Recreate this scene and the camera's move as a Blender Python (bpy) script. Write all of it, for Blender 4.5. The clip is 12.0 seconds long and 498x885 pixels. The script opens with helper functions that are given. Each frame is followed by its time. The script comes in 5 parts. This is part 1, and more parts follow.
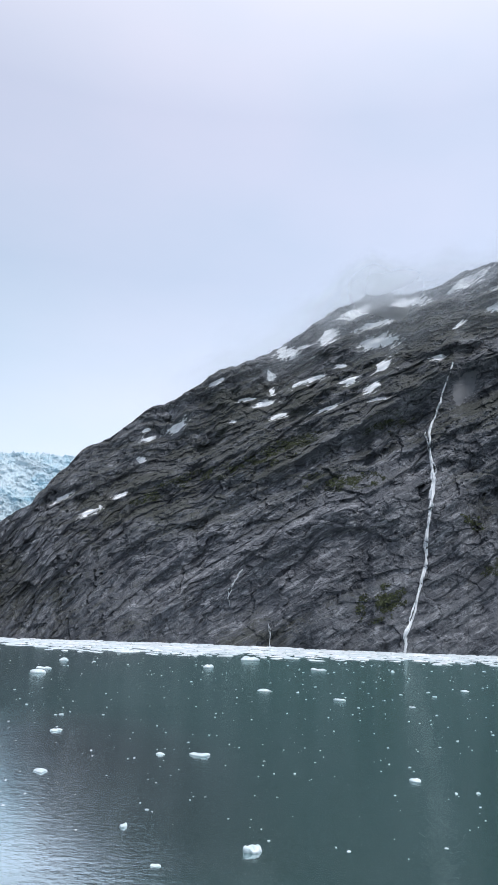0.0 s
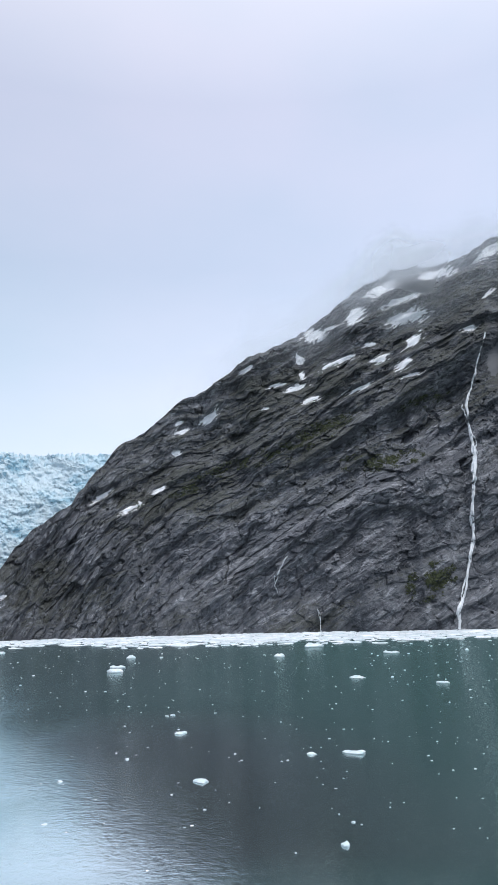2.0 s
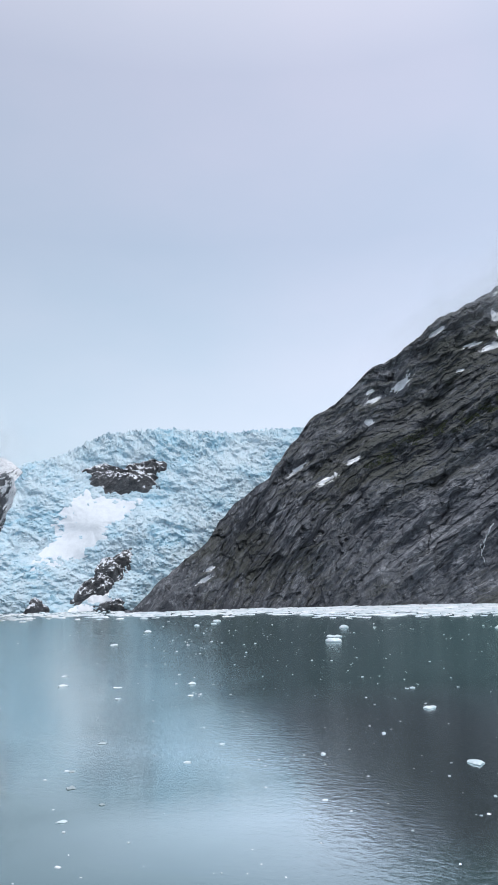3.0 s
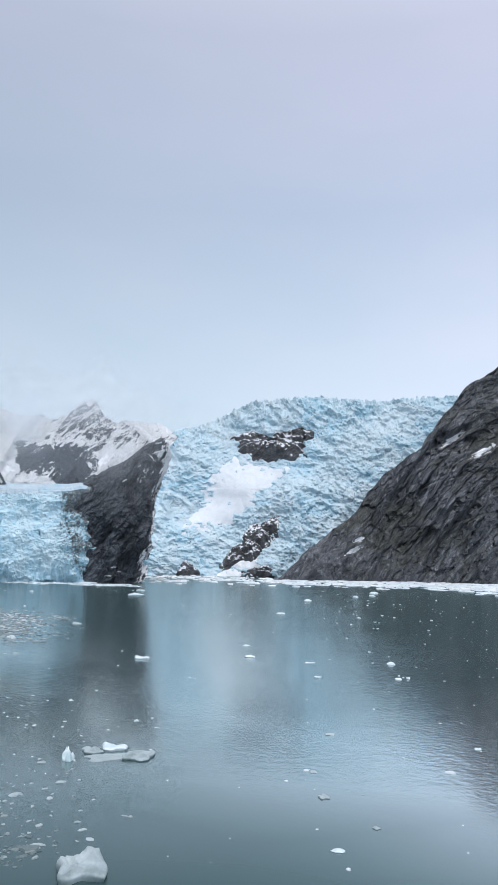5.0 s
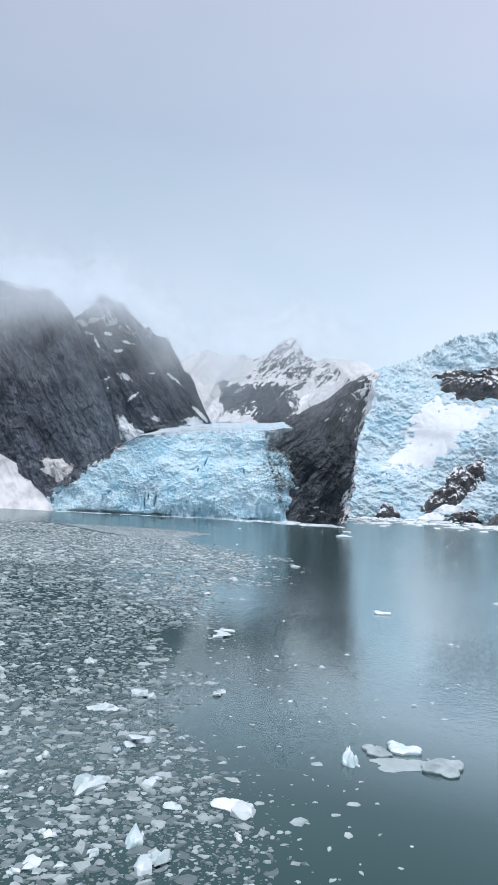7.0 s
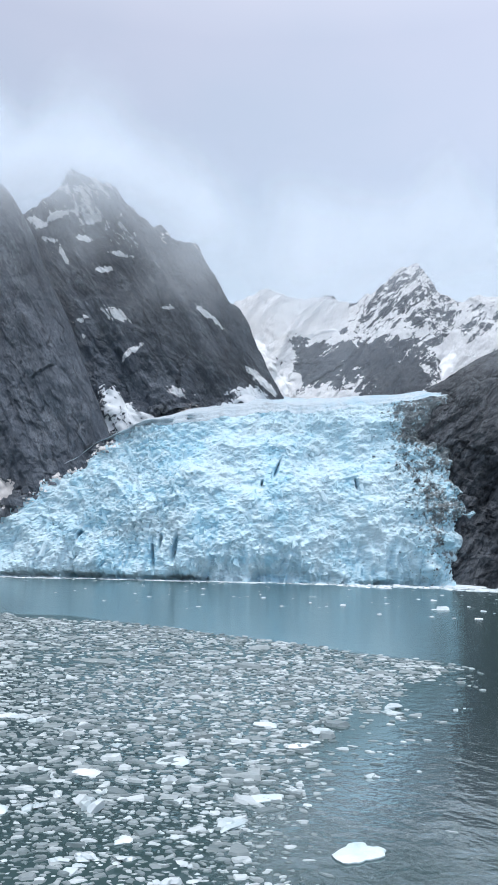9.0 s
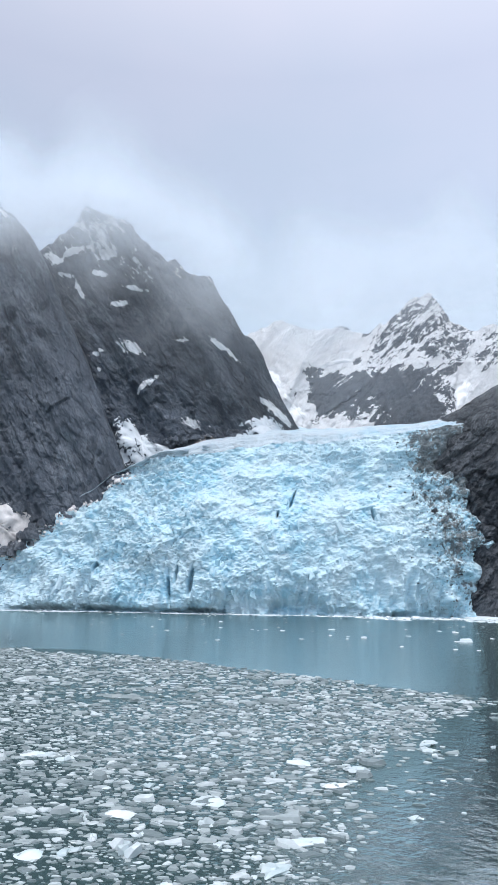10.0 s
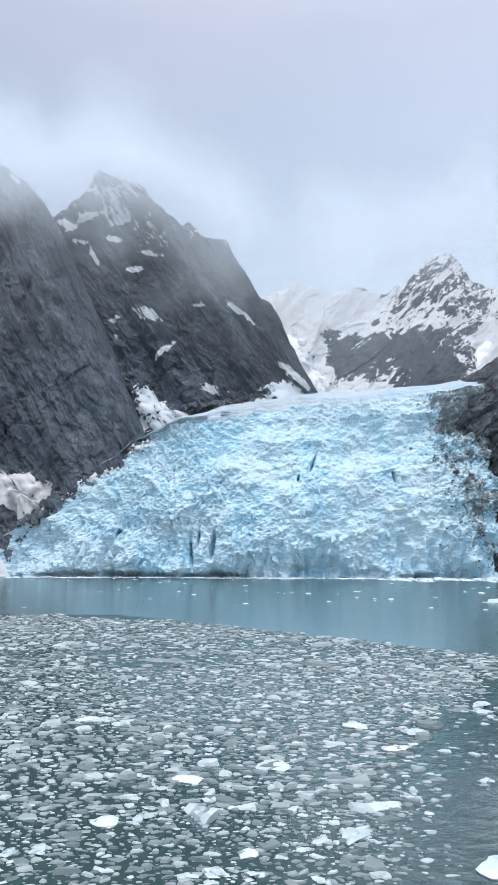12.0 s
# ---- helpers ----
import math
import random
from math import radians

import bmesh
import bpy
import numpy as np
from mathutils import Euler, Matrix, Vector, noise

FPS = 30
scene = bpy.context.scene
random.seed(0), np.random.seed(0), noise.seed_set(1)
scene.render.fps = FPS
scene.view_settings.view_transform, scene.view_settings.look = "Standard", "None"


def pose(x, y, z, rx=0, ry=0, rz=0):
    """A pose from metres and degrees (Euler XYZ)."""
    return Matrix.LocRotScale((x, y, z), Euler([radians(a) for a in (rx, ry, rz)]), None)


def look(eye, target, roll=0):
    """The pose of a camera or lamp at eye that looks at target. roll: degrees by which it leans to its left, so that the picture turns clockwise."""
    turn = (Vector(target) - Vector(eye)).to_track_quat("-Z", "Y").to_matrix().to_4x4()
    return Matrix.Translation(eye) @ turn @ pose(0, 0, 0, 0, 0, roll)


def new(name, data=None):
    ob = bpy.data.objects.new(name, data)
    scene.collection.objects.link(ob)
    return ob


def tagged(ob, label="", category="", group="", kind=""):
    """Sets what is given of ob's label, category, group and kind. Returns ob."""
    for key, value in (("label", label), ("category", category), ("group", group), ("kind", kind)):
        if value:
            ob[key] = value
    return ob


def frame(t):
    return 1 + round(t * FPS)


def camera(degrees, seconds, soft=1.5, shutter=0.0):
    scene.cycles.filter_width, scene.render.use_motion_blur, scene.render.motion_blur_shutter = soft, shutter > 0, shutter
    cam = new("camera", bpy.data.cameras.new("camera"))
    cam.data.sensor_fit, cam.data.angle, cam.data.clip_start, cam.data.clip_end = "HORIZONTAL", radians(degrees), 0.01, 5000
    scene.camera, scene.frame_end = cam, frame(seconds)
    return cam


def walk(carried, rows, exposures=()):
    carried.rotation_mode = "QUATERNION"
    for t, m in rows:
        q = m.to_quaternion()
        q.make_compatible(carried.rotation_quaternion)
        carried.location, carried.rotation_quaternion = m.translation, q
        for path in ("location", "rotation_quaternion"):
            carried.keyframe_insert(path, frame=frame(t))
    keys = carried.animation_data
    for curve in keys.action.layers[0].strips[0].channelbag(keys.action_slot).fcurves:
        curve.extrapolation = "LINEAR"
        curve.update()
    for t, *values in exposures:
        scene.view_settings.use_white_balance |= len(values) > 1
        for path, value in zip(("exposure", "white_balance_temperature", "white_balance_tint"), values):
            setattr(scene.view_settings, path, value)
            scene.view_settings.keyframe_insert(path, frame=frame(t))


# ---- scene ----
CAM_DEG = 37.6
cam = camera(CAM_DEG, 12.0, soft=1.3)

# seconds, x, y, z, yaw, pitch, roll (degrees)
PATH = [
    (0.0, -0.00, 0.00, 4.50, -1.86, 14.43, 2.16),
    (0.5, -0.92, 0.62, 4.50, -6.61, 15.05, 1.80),
    (1.0, -1.85, 1.24, 4.50, -7.76, 14.94, 0.73),
    (1.5, -2.77, 1.86, 4.50, -5.61, 14.38, -0.44),
    (2.0, -3.69, 2.48, 4.50, 0.10, 13.52, -1.38),
    (2.5, -4.62, 3.10, 4.50, 7.52, 12.59, -1.43),
    (3.0, -5.54, 3.72, 4.50, 15.16, 11.63, -1.31),
    (3.5, -6.46, 4.34, 4.50, 21.06, 10.76, -0.63),
    (3.7, -6.87, 4.61, 4.50, 22.42, 10.56, -0.43),
    (5.3, -10.09, 6.79, 4.50, 27.70, 8.81, 1.53),
    (5.5, -10.49, 7.06, 4.50, 29.06, 8.36, 1.58),
    (6.0, -11.58, 7.80, 4.50, 33.22, 6.71, 1.78),
    (6.5, -12.68, 8.55, 4.50, 37.94, 5.12, 2.45),
    (7.0, -13.77, 9.29, 4.50, 41.18, 4.18, 2.88),
    (9.0, -65.26, 59.32, 1.40, 45.34, 9.59, 1.35),
    (9.5, -65.34, 59.29, 1.40, 46.21, 10.57, 1.27),
    (10.0, -65.41, 59.27, 1.40, 46.48, 12.00, 1.02),
    (10.5, -65.49, 59.24, 1.40, 46.07, 13.25, 0.65),
    (11.0, -65.56, 59.21, 1.40, 45.13, 13.44, 0.24),
    (11.5, -65.64, 59.19, 1.40, 44.61, 12.43, 0.01),
    (12.0, -65.72, 59.16, 1.40, 47.76, 9.25, 0.20),
]


def ahead_of(yaw, pitch):
    """The way a camera looks, from yaw to the left and pitch up."""
    y, p = radians(yaw), radians(pitch)
    return Vector((-math.sin(y) * math.cos(p), math.cos(y) * math.cos(p), math.sin(p)))


def smooth(k):
    k = min(max(k, 0.0), 1.0)
    return k * k * (3 - 2 * k)


def row_pose(x, y, z, yaw, pitch, roll):
    eye = Vector((x, y, z))
    return look(eye, eye + ahead_of(yaw, pitch) * 10, roll)


def glide_rows():
    """The quick run in towards the glacier between 7 and 9 seconds."""
    a = [r for r in PATH if r[0] == 7.0][0]
    b = [r for r in PATH if r[0] == 9.0][0]
    rows, ramp, span = [], 0.15, 2.0
    top = 1.0 / (span - ramp)
    for i in range(1, 20):
        s = i * 0.1
        if s < ramp:
            k = 0.5 * top / ramp * s * s
        elif s > span - ramp:
            k = 1 - 0.5 * top / ramp * (span - s) ** 2
        else:
            k = top * (s - ramp / 2)
        m = smooth(s / span)
        vals = [a[n] + (b[n] - a[n]) * (k if n in (1, 2) else m) for n in range(1, 7)]
        rows.append((7.0 + s, *vals))
    return rows


ROWS = sorted(PATH + glide_rows())
walk(cam, [(r[0], row_pose(*r[1:])) for r in ROWS], exposures=[(0.0, 0.05), (1.5, 0.07), (3.2, -0.10), (5.5, -0.10), (7.0, 0.05), (9.0, 0.20), (12.0, 0.18)])

# ---- light: an overcast day, soft sun behind the cloud ----
SUN_EL, SUN_AZ = 66.0, 140.0
world = bpy.data.worlds.new("overcast_sky")
scene.world = world
world.use_nodes = True
wt = world.node_tree
wt.nodes.clear()


def wn(kind, **props):
    n = wt.nodes.new(kind)
    for key, value in props.items():
        if key == "sky_type":
            n.sky_type = value
    return n


w_out = wn("ShaderNodeOutputWorld")
w_sky = wn("ShaderNodeTexSky")
w_sky.sky_type = "NISHITA"
w_sky.sun_disc = False
w_sky.sun_elevation, w_sky.sun_rotation = radians(SUN_EL), radians(SUN_AZ)
w_bg1 = wn("ShaderNodeBackground")
w_bg1.inputs["Strength"].default_value = 0.08
wt.links.new(w_sky.outputs[0], w_bg1.inputs["Color"])
w_co = wn("ShaderNodeTexCoord")
w_sep = wn("ShaderNodeSeparateXYZ")
wt.links.new(w_co.outputs["Generated"], w_sep.inputs[0])
w_ramp = wn("ShaderNodeValToRGB")
els = w_ramp.color_ramp.elements
els[0].position, els[0].color = 0.0, (0.84, 0.96, 1.08, 1)
els[1].position, els[1].color = 1.0, (1.85, 1.95, 2.05, 1)
for at, colour in ((0.22, (0.77, 0.88, 1.04, 1)), (0.45, (0.58, 0.67, 0.84, 1)), (0.62, (0.60, 0.66, 0.82, 1)), (0.76, (0.85, 0.88, 1.0, 1))):
    e = els.new(at)
    e.color = colour
wt.links.new(w_sep.outputs["Z"], w_ramp.inputs[0])
w_noise = wn("ShaderNodeTexNoise")
w_noise.inputs["Scale"].default_value = 2.2
w_noise.inputs["Detail"].default_value = 5
w_noise.inputs["Roughness"].default_value = 0.5
w_map = wn("ShaderNodeMapping")
w_map.inputs["Scale"].default_value = (1.0, 1.0, 2.2)
wt.links.new(w_co.outputs["Generated"], w_map.inputs[0])
wt.links.new(w_map.outputs[0], w_noise.inputs["Vector"])
w_tint = wn("ShaderNodeValToRGB")
w_tint.color_ramp.elements[0].position, w_tint.color_ramp.elements[0].color = 0.3, (0.92, 0.96, 0.99, 1)
w_tint.color_ramp.elements[1].position, w_tint.color_ramp.elements[1].color = 0.7, (1.06, 1.02, 1.04, 1)
wt.links.new(w_noise.outputs[0], w_tint.inputs[0])
w_mul = wn("ShaderNodeMixRGB")
w_mul.blend_type = "MULTIPLY"
w_mul.inputs[0].default_value = 1.0
wt.links.new(w_ramp.outputs[0], w_mul.inputs[1])
wt.links.new(w_tint.outputs[0], w_mul.inputs[2])
# the cloud is a little brighter towards the open end of the fjord
w_side = wn("ShaderNodeVectorMath")
w_side.operation = "DOT_PRODUCT"
w_side.inputs[1].default_value = (0.26, 0.12, 0.0)
wt.links.new(w_co.outputs["Generated"], w_side.inputs[0])
w_gain = wn("ShaderNodeMath")
w_gain.operation = "ADD"
w_gain.inputs[1].default_value = 1.03
wt.links.new(w_side.outputs["Value"], w_gain.inputs[0])
# and a little greener over the ice
w_ice = wn("ShaderNodeVectorMath")
w_ice.operation = "DOT_PRODUCT"
w_ice.inputs[1].default_value = (-0.72, 0.69, 0.0)
wt.links.new(w_co.outputs["Generated"], w_ice.inputs[0])
w_hue = wn("ShaderNodeValToRGB")
w_hue.color_ramp.elements[0].position, w_hue.color_ramp.elements[0].color = 0.72, (1.0, 1.0, 1.0, 1)
w_hue.color_ramp.elements[1].position, w_hue.color_ramp.elements[1].color = 0.98, (0.945, 1.0, 0.985, 1)
wt.links.new(w_ice.outputs["Value"], w_hue.inputs[0])
w_tone = wn("ShaderNodeMixRGB")
w_tone.blend_type = "MULTIPLY"
w_tone.inputs[0].default_value = 1.0
wt.links.new(w_mul.outputs[0], w_tone.inputs[1])
wt.links.new(w_hue.outputs[0], w_tone.inputs[2])
w_bg2 = wn("ShaderNodeBackground")
wt.links.new(w_tone.outputs[0], w_bg2.inputs["Color"])
wt.links.new(w_gain.outputs[0], w_bg2.inputs["Strength"])
w_mix = wn("ShaderNodeMixShader")
w_mix.inputs[0].default_value = 0.9
wt.links.new(w_bg1.outputs[0], w_mix.inputs[1])
wt.links.new(w_bg2.outputs[0], w_mix.inputs[2])
wt.links.new(w_mix.outputs[0], w_out.inputs[0])

sun = new("sun", bpy.data.lights.new("sun", "SUN"))
sun.data.energy, sun.data.angle, sun.data.color = 1.5, radians(20), (1.0, 0.985, 0.965)
sa, se = radians(SUN_AZ), radians(SUN_EL)
sun.matrix_world = look((0, 0, 300), Vector((0, 0, 300)) - Vector((math.sin(sa) * math.cos(se), math.cos(sa) * math.cos(se), math.sin(se))))


# ---- materials ----
class Nodes:
    """A short way to write a material's nodes."""

    def __init__(self, name):
        self.mat = bpy.data.materials.new(name)
        self.mat.use_nodes = True
        self.t = self.mat.node_tree
        self.t.nodes.clear()
        self.pos = self.add("ShaderNodeNewGeometry").outputs["Position"]

    def add(self, kind, **values):
        n = self.t.nodes.new(kind)
        for key, value in values.items():
            self.set(n.inputs[key.replace("_", " ")], value)
        return n

    def set(self, socket, value):
        if isinstance(value, bpy.types.NodeSocket):
            self.t.links.new(value, socket)
        else:
            socket.default_value = value

    def noise(self, scale, detail=4, rough=0.55, stretch=(1, 1, 1), rot=(0, 0, 0), warp=0.0):
        m = self.add("ShaderNodeMapping", Vector=self.pos, Scale=[1 / s for s in stretch], Rotation=[radians(a) for a in rot])
        m.vector_type = "TEXTURE"
        n = self.add("ShaderNodeTexNoise", Vector=m.outputs[0], Scale=scale, Detail=detail, Roughness=rough, Distortion=warp)
        return n.outputs[0]

    def ramp(self, fac, stops):
        n = self.add("ShaderNodeValToRGB", Fac=fac)
        e = n.color_ramp.elements
        for i, (at, c) in enumerate(stops):
            item = e[i] if i < 2 else e.new(at)
            item.position = at
            item.color = (c, c, c, 1) if isinstance(c, (int, float)) else (*c, 1)
        return n.outputs[0]

    def mix(self, fac, a, b, mode="MIX"):
        n = self.t.nodes.new("ShaderNodeMixRGB")
        n.blend_type = mode
        for i, v in enumerate((fac, a, b)):
            if isinstance(v, tuple) and len(v) == 3:
                v = (*v, 1)
            self.set(n.inputs[i], v)
        return n.outputs[0]

    def math(self, op, a, b=0.0):
        n = self.t.nodes.new("ShaderNodeMath")
        n.operation = op
        self.set(n.inputs[0], a)
        self.set(n.inputs[1], b)
        return n.outputs[0]

    def axis(self, name):
        return self.add("ShaderNodeSeparateXYZ", Vector=self.pos).outputs[name]

    def steep(self):
        n = self.add("ShaderNodeNewGeometry")
        return self.add("ShaderNodeSeparateXYZ", Vector=n.outputs["Normal"]).outputs["Z"]

    def bump(self, height, strength=0.5, distance=0.1, normal=None):
        n = self.add("ShaderNodeBump", Height=height, Strength=strength, Distance=distance)
        if normal is not None:
            self.set(n.inputs["Normal"], normal)
        return n.outputs[0]

    def finish(self, colour, rough=0.8, normal=None, spec=0.3, **more):
        p = self.add("ShaderNodeBsdfPrincipled", Roughness=rough)
        self.set(p.inputs["Base Color"], (*colour, 1) if isinstance(colour, tuple) else colour)
        self.set(p.inputs["Specular IOR Level"], spec)
        for key, value in more.items():
            self.set(p.inputs[key.replace("_", " ")], value)
        if normal is not None:
            self.set(p.inputs["Normal"], normal)
        o = self.add("ShaderNodeOutputMaterial")
        self.t.links.new(p.outputs[0], o.inputs["Surface"])
        return self.mat


def rock_material(name, dark, light, tilt, frost=0.0, grain=1.0, frost_z=(0.20, 0.36, 0.13), ragged=2.0):
    """Wet, glacier-worn rock with slanting beds, pale scoured ledges and, where it lies, snow."""
    m = Nodes(name)

    def ridges(scale, stretch, rot, detail=7, warp=0.6):
        mp = m.add("ShaderNodeMapping", Vector=m.pos, Scale=[1 / s for s in stretch], Rotation=[radians(a) for a in rot])
        mp.vector_type = "TEXTURE"
        n = m.add("ShaderNodeTexNoise")
        n.noise_type = "RIDGED_MULTIFRACTAL"
        for key, value in (("Vector", mp.outputs[0]), ("Scale", scale), ("Detail", detail), ("Roughness", 0.6), ("Distortion", warp)):
            m.set(n.inputs[key], value)
        return n.outputs[0]

    beds = m.noise(0.10 * grain, 9, 0.66, (1, 1, 2.8), tilt, 0.8)
    fine = m.noise(1.2 * grain, 8, 0.72, (1, 1, 2.2), tilt, 0.6)
    edges = ridges(0.22 * grain, (1, 1, 3.0), tilt, 8, 0.5)
    broad = m.noise(0.03 * grain, 6, 0.62, (1, 1, 1.6), tilt, 0.8)
    zone = m.noise(0.011 * grain, 4, 0.6, (1, 1, 1.6), tilt, 0.5)
    pale = m.math("MULTIPLY", m.ramp(beds, [(0.40, 0.05), (0.58, 1.0)]), m.ramp(fine, [(0.40, 0.05), (0.56, 1.0)]))
    ledge = m.math("MULTIPLY", m.ramp(m.math("MULTIPLY", edges, 0.5), [(0.34, 0.0), (0.62, 1.0)]), m.ramp(fine, [(0.38, 0.15), (0.58, 1.0)]))
    f = m.math("ADD", m.math("MULTIPLY", pale, 0.50), m.math("MULTIPLY", ledge, 0.65))
    f = m.math("MULTIPLY", f, m.ramp(broad, [(0.36, 0.35), (0.60, 1.4)]))
    col = m.mix(f, m.mix(m.ramp(zone, [(0.36, 0.0), (0.62, 1.0)]), tuple(c * 0.55 for c in dark), tuple(c * 1.25 for c in dark)), light)
    hair = m.noise(0.55 * grain, 7, 0.70, (0.22, 0.7, 1.9), tilt, 0.5)
    col = m.mix(m.math("MULTIPLY", m.ramp(hair, [(0.55, 0.0), (0.68, 0.5)]), m.ramp(broad, [(0.36, 0.25), (0.60, 1.0)])), col, tuple(c * 1.15 for c in light))
    col = m.mix(m.ramp(hair, [(0.34, 0.7), (0.44, 0.0)]), col, tuple(c * 0.5 for c in dark))
    streak = m.noise(0.28 * grain, 6, 0.65, (1, 1, 0.14))
    col = m.mix(m.ramp(streak, [(0.56, 0.0), (0.74, 0.45)]), col, tuple(c * 0.4 for c in dark))
    if frost == "mask":
        speckle = m.math("ADD", m.math("MULTIPLY", m.noise(2.2, 6, 0.7, (0.5, 1, 1.2), tilt), 0.4), m.math("MULTIPLY", m.noise(0.55, 7, 0.68, (0.45, 1, 1.6), tilt, 0.6), 0.6))
        lies = m.add("ShaderNodeAttribute")
        lies.attribute_name = "snow"
        g = m.math("ADD", lies.outputs["Fac"], m.math("MULTIPLY", m.math("SUBTRACT", speckle, 0.5), ragged))
        g = m.math("ADD", g, m.ramp(m.steep(), [(0.0, 0.0), (0.7, 0.10)]))
        col = m.mix(m.ramp(g, [(0.49, 0.0), (0.57, 1.0)]), col, (0.88, 0.90, 0.93))
    elif frost:
        snow = m.math("ADD", m.math("MULTIPLY", m.noise(0.34 * grain, 10, 0.74, (1, 1, 1), warp=0.25), 0.75), m.math("MULTIPLY", m.noise(0.06 * grain, 4, 0.5), 0.25))
        up = m.ramp(m.steep(), [(0.0, 0.0), (0.6, 0.16)])
        high = m.ramp(m.math("MULTIPLY", m.axis("Z"), 0.01), [(frost_z[0], 0.0), (frost_z[1], frost_z[2])])
        g = m.math("ADD", m.math("ADD", snow, up), high)
        col = m.mix(m.ramp(g, [(0.70 - 0.11 * frost, 0.0), (0.745 - 0.11 * frost, 1.0)]), col, (0.82, 0.85, 0.9))
    n = m.bump(beds, 0.8, 1.6 / grain)
    n = m.bump(edges, 0.7, 0.9 / grain, n)
    n = m.bump(hair, 0.8, 0.5 / grain, n)
    n = m.bump(fine, 1.0, 0.6 / grain, n)
    return m.finish(col, m.ramp(fine, [(0.3, 0.45), (0.7, 0.85)]), n, 0.4)


def scoured_material():
    """Glacier-scoured rock: long thin pale ledges along slanting beds, dark wet runs, low moss and alder in the hollows."""
    m = Nodes("scoured_rock")

    def beds(scale, detail, thin, tilt_mid, tilt_end):
        a = m.noise(scale, detail, 0.68, (0.22, 0.6, thin), (0, tilt_mid, 0), 0.7)
        b = m.noise(scale, detail, 0.68, (0.22, 0.6, thin), (0, tilt_end, 0), 0.7)
        return m.mix(end, a, b)

    end = m.ramp(m.math("MULTIPLY", m.math("ADD", m.axis("X"), m.math("MULTIPLY", m.axis("Z"), -0.3)), -0.01), [(0.18, 0.0), (0.55, 1.0)])
    wide = beds(0.13, 8, 1.2, -30, -52)
    ledge = beds(0.42, 8, 1.3, -33, -56)
    hair = beds(1.3, 6, 1.2, -28, -60)
    cross = m.noise(0.5, 7, 0.7, (1.3, 0.6, 0.35), (0, -20, 0), 0.8)
    grain = m.noise(2.6, 6, 0.72)
    broad = m.noise(0.020, 5, 0.6, (0.6, 1, 1.3), (0, -30, 0), 0.6)
    col = m.mix(m.ramp(broad, [(0.38, 0.0), (0.62, 1.0)]), (0.050, 0.055, 0.066), (0.115, 0.124, 0.143))
    col = m.mix(m.ramp(wide, [(0.46, 0.0), (0.62, 0.7)]), col, (0.165, 0.175, 0.192))
    pale = m.math("MULTIPLY", m.ramp(ledge, [(0.49, 0.0), (0.63, 1.0)]), m.ramp(hair, [(0.40, 0.15), (0.58, 1.0)]))
    pale = m.math("MULTIPLY", pale, m.ramp(broad, [(0.36, 0.45), (0.58, 1.0)]))
    col = m.mix(pale, col, (0.42, 0.435, 0.465))
    col = m.mix(m.math("MULTIPLY", m.ramp(hair, [(0.57, 0.0), (0.68, 0.55)]), m.ramp(grain, [(0.4, 0.3), (0.6, 1.0)])), col, (0.36, 0.375, 0.40))
    col = m.mix(m.ramp(cross, [(0.32, 0.75), (0.43, 0.0)]), col, (0.022, 0.024, 0.028))
    moss = m.math("ADD", m.noise(0.017, 6, 0.62, (0.5, 1, 1.5), (0, -22, 0), 0.5), m.math("MULTIPLY", m.math("SUBTRACT", m.noise(0.30, 6, 0.7, (0.5, 1, 1.3), (0, -28, 0)), 0.5), 0.45))
    moss = m.math("ADD", moss, m.ramp(m.steep(), [(0.2, 0.0), (0.75, 0.10)]))
    plant = m.mix(m.ramp(grain, [(0.4, 0.0), (0.62, 1.0)]), (0.030, 0.033, 0.025), (0.066, 0.071, 0.050))
    col = m.mix(m.ramp(moss, [(0.56, 0.0), (0.66, 0.7)]), col, plant)
    run = m.noise(0.22, 6, 0.65, (1, 1, 0.12))
    col = m.mix(m.ramp(run, [(0.58, 0.0), (0.74, 0.5)]), col, (0.020, 0.022, 0.026))
    lies = m.add("ShaderNodeAttribute")
    lies.attribute_name = "snow"
    ragged = m.math("ADD", m.math("MULTIPLY", ledge, 0.6), m.math("MULTIPLY", m.noise(0.9, 6, 0.7, (0.5, 1, 1.4), (0, -25, 0)), 0.4))
    g = m.math("ADD", lies.outputs["Fac"], m.math("MULTIPLY", m.math("SUBTRACT", ragged, 0.5), 4.6))
    col = m.mix(m.ramp(g, [(0.47, 0.0), (0.50, 1.0)]), col, (0.90, 0.92, 0.95))
    n = m.bump(wide, 0.8, 1.6)
    n = m.bump(ledge, 0.9, 1.0, n)
    n = m.bump(hair, 0.9, 0.45, n)
    n = m.bump(cross, 0.7, 0.6, n)
    return m.finish(col, m.ramp(grain, [(0.3, 0.5), (0.7, 0.9)]), n, 0.35)


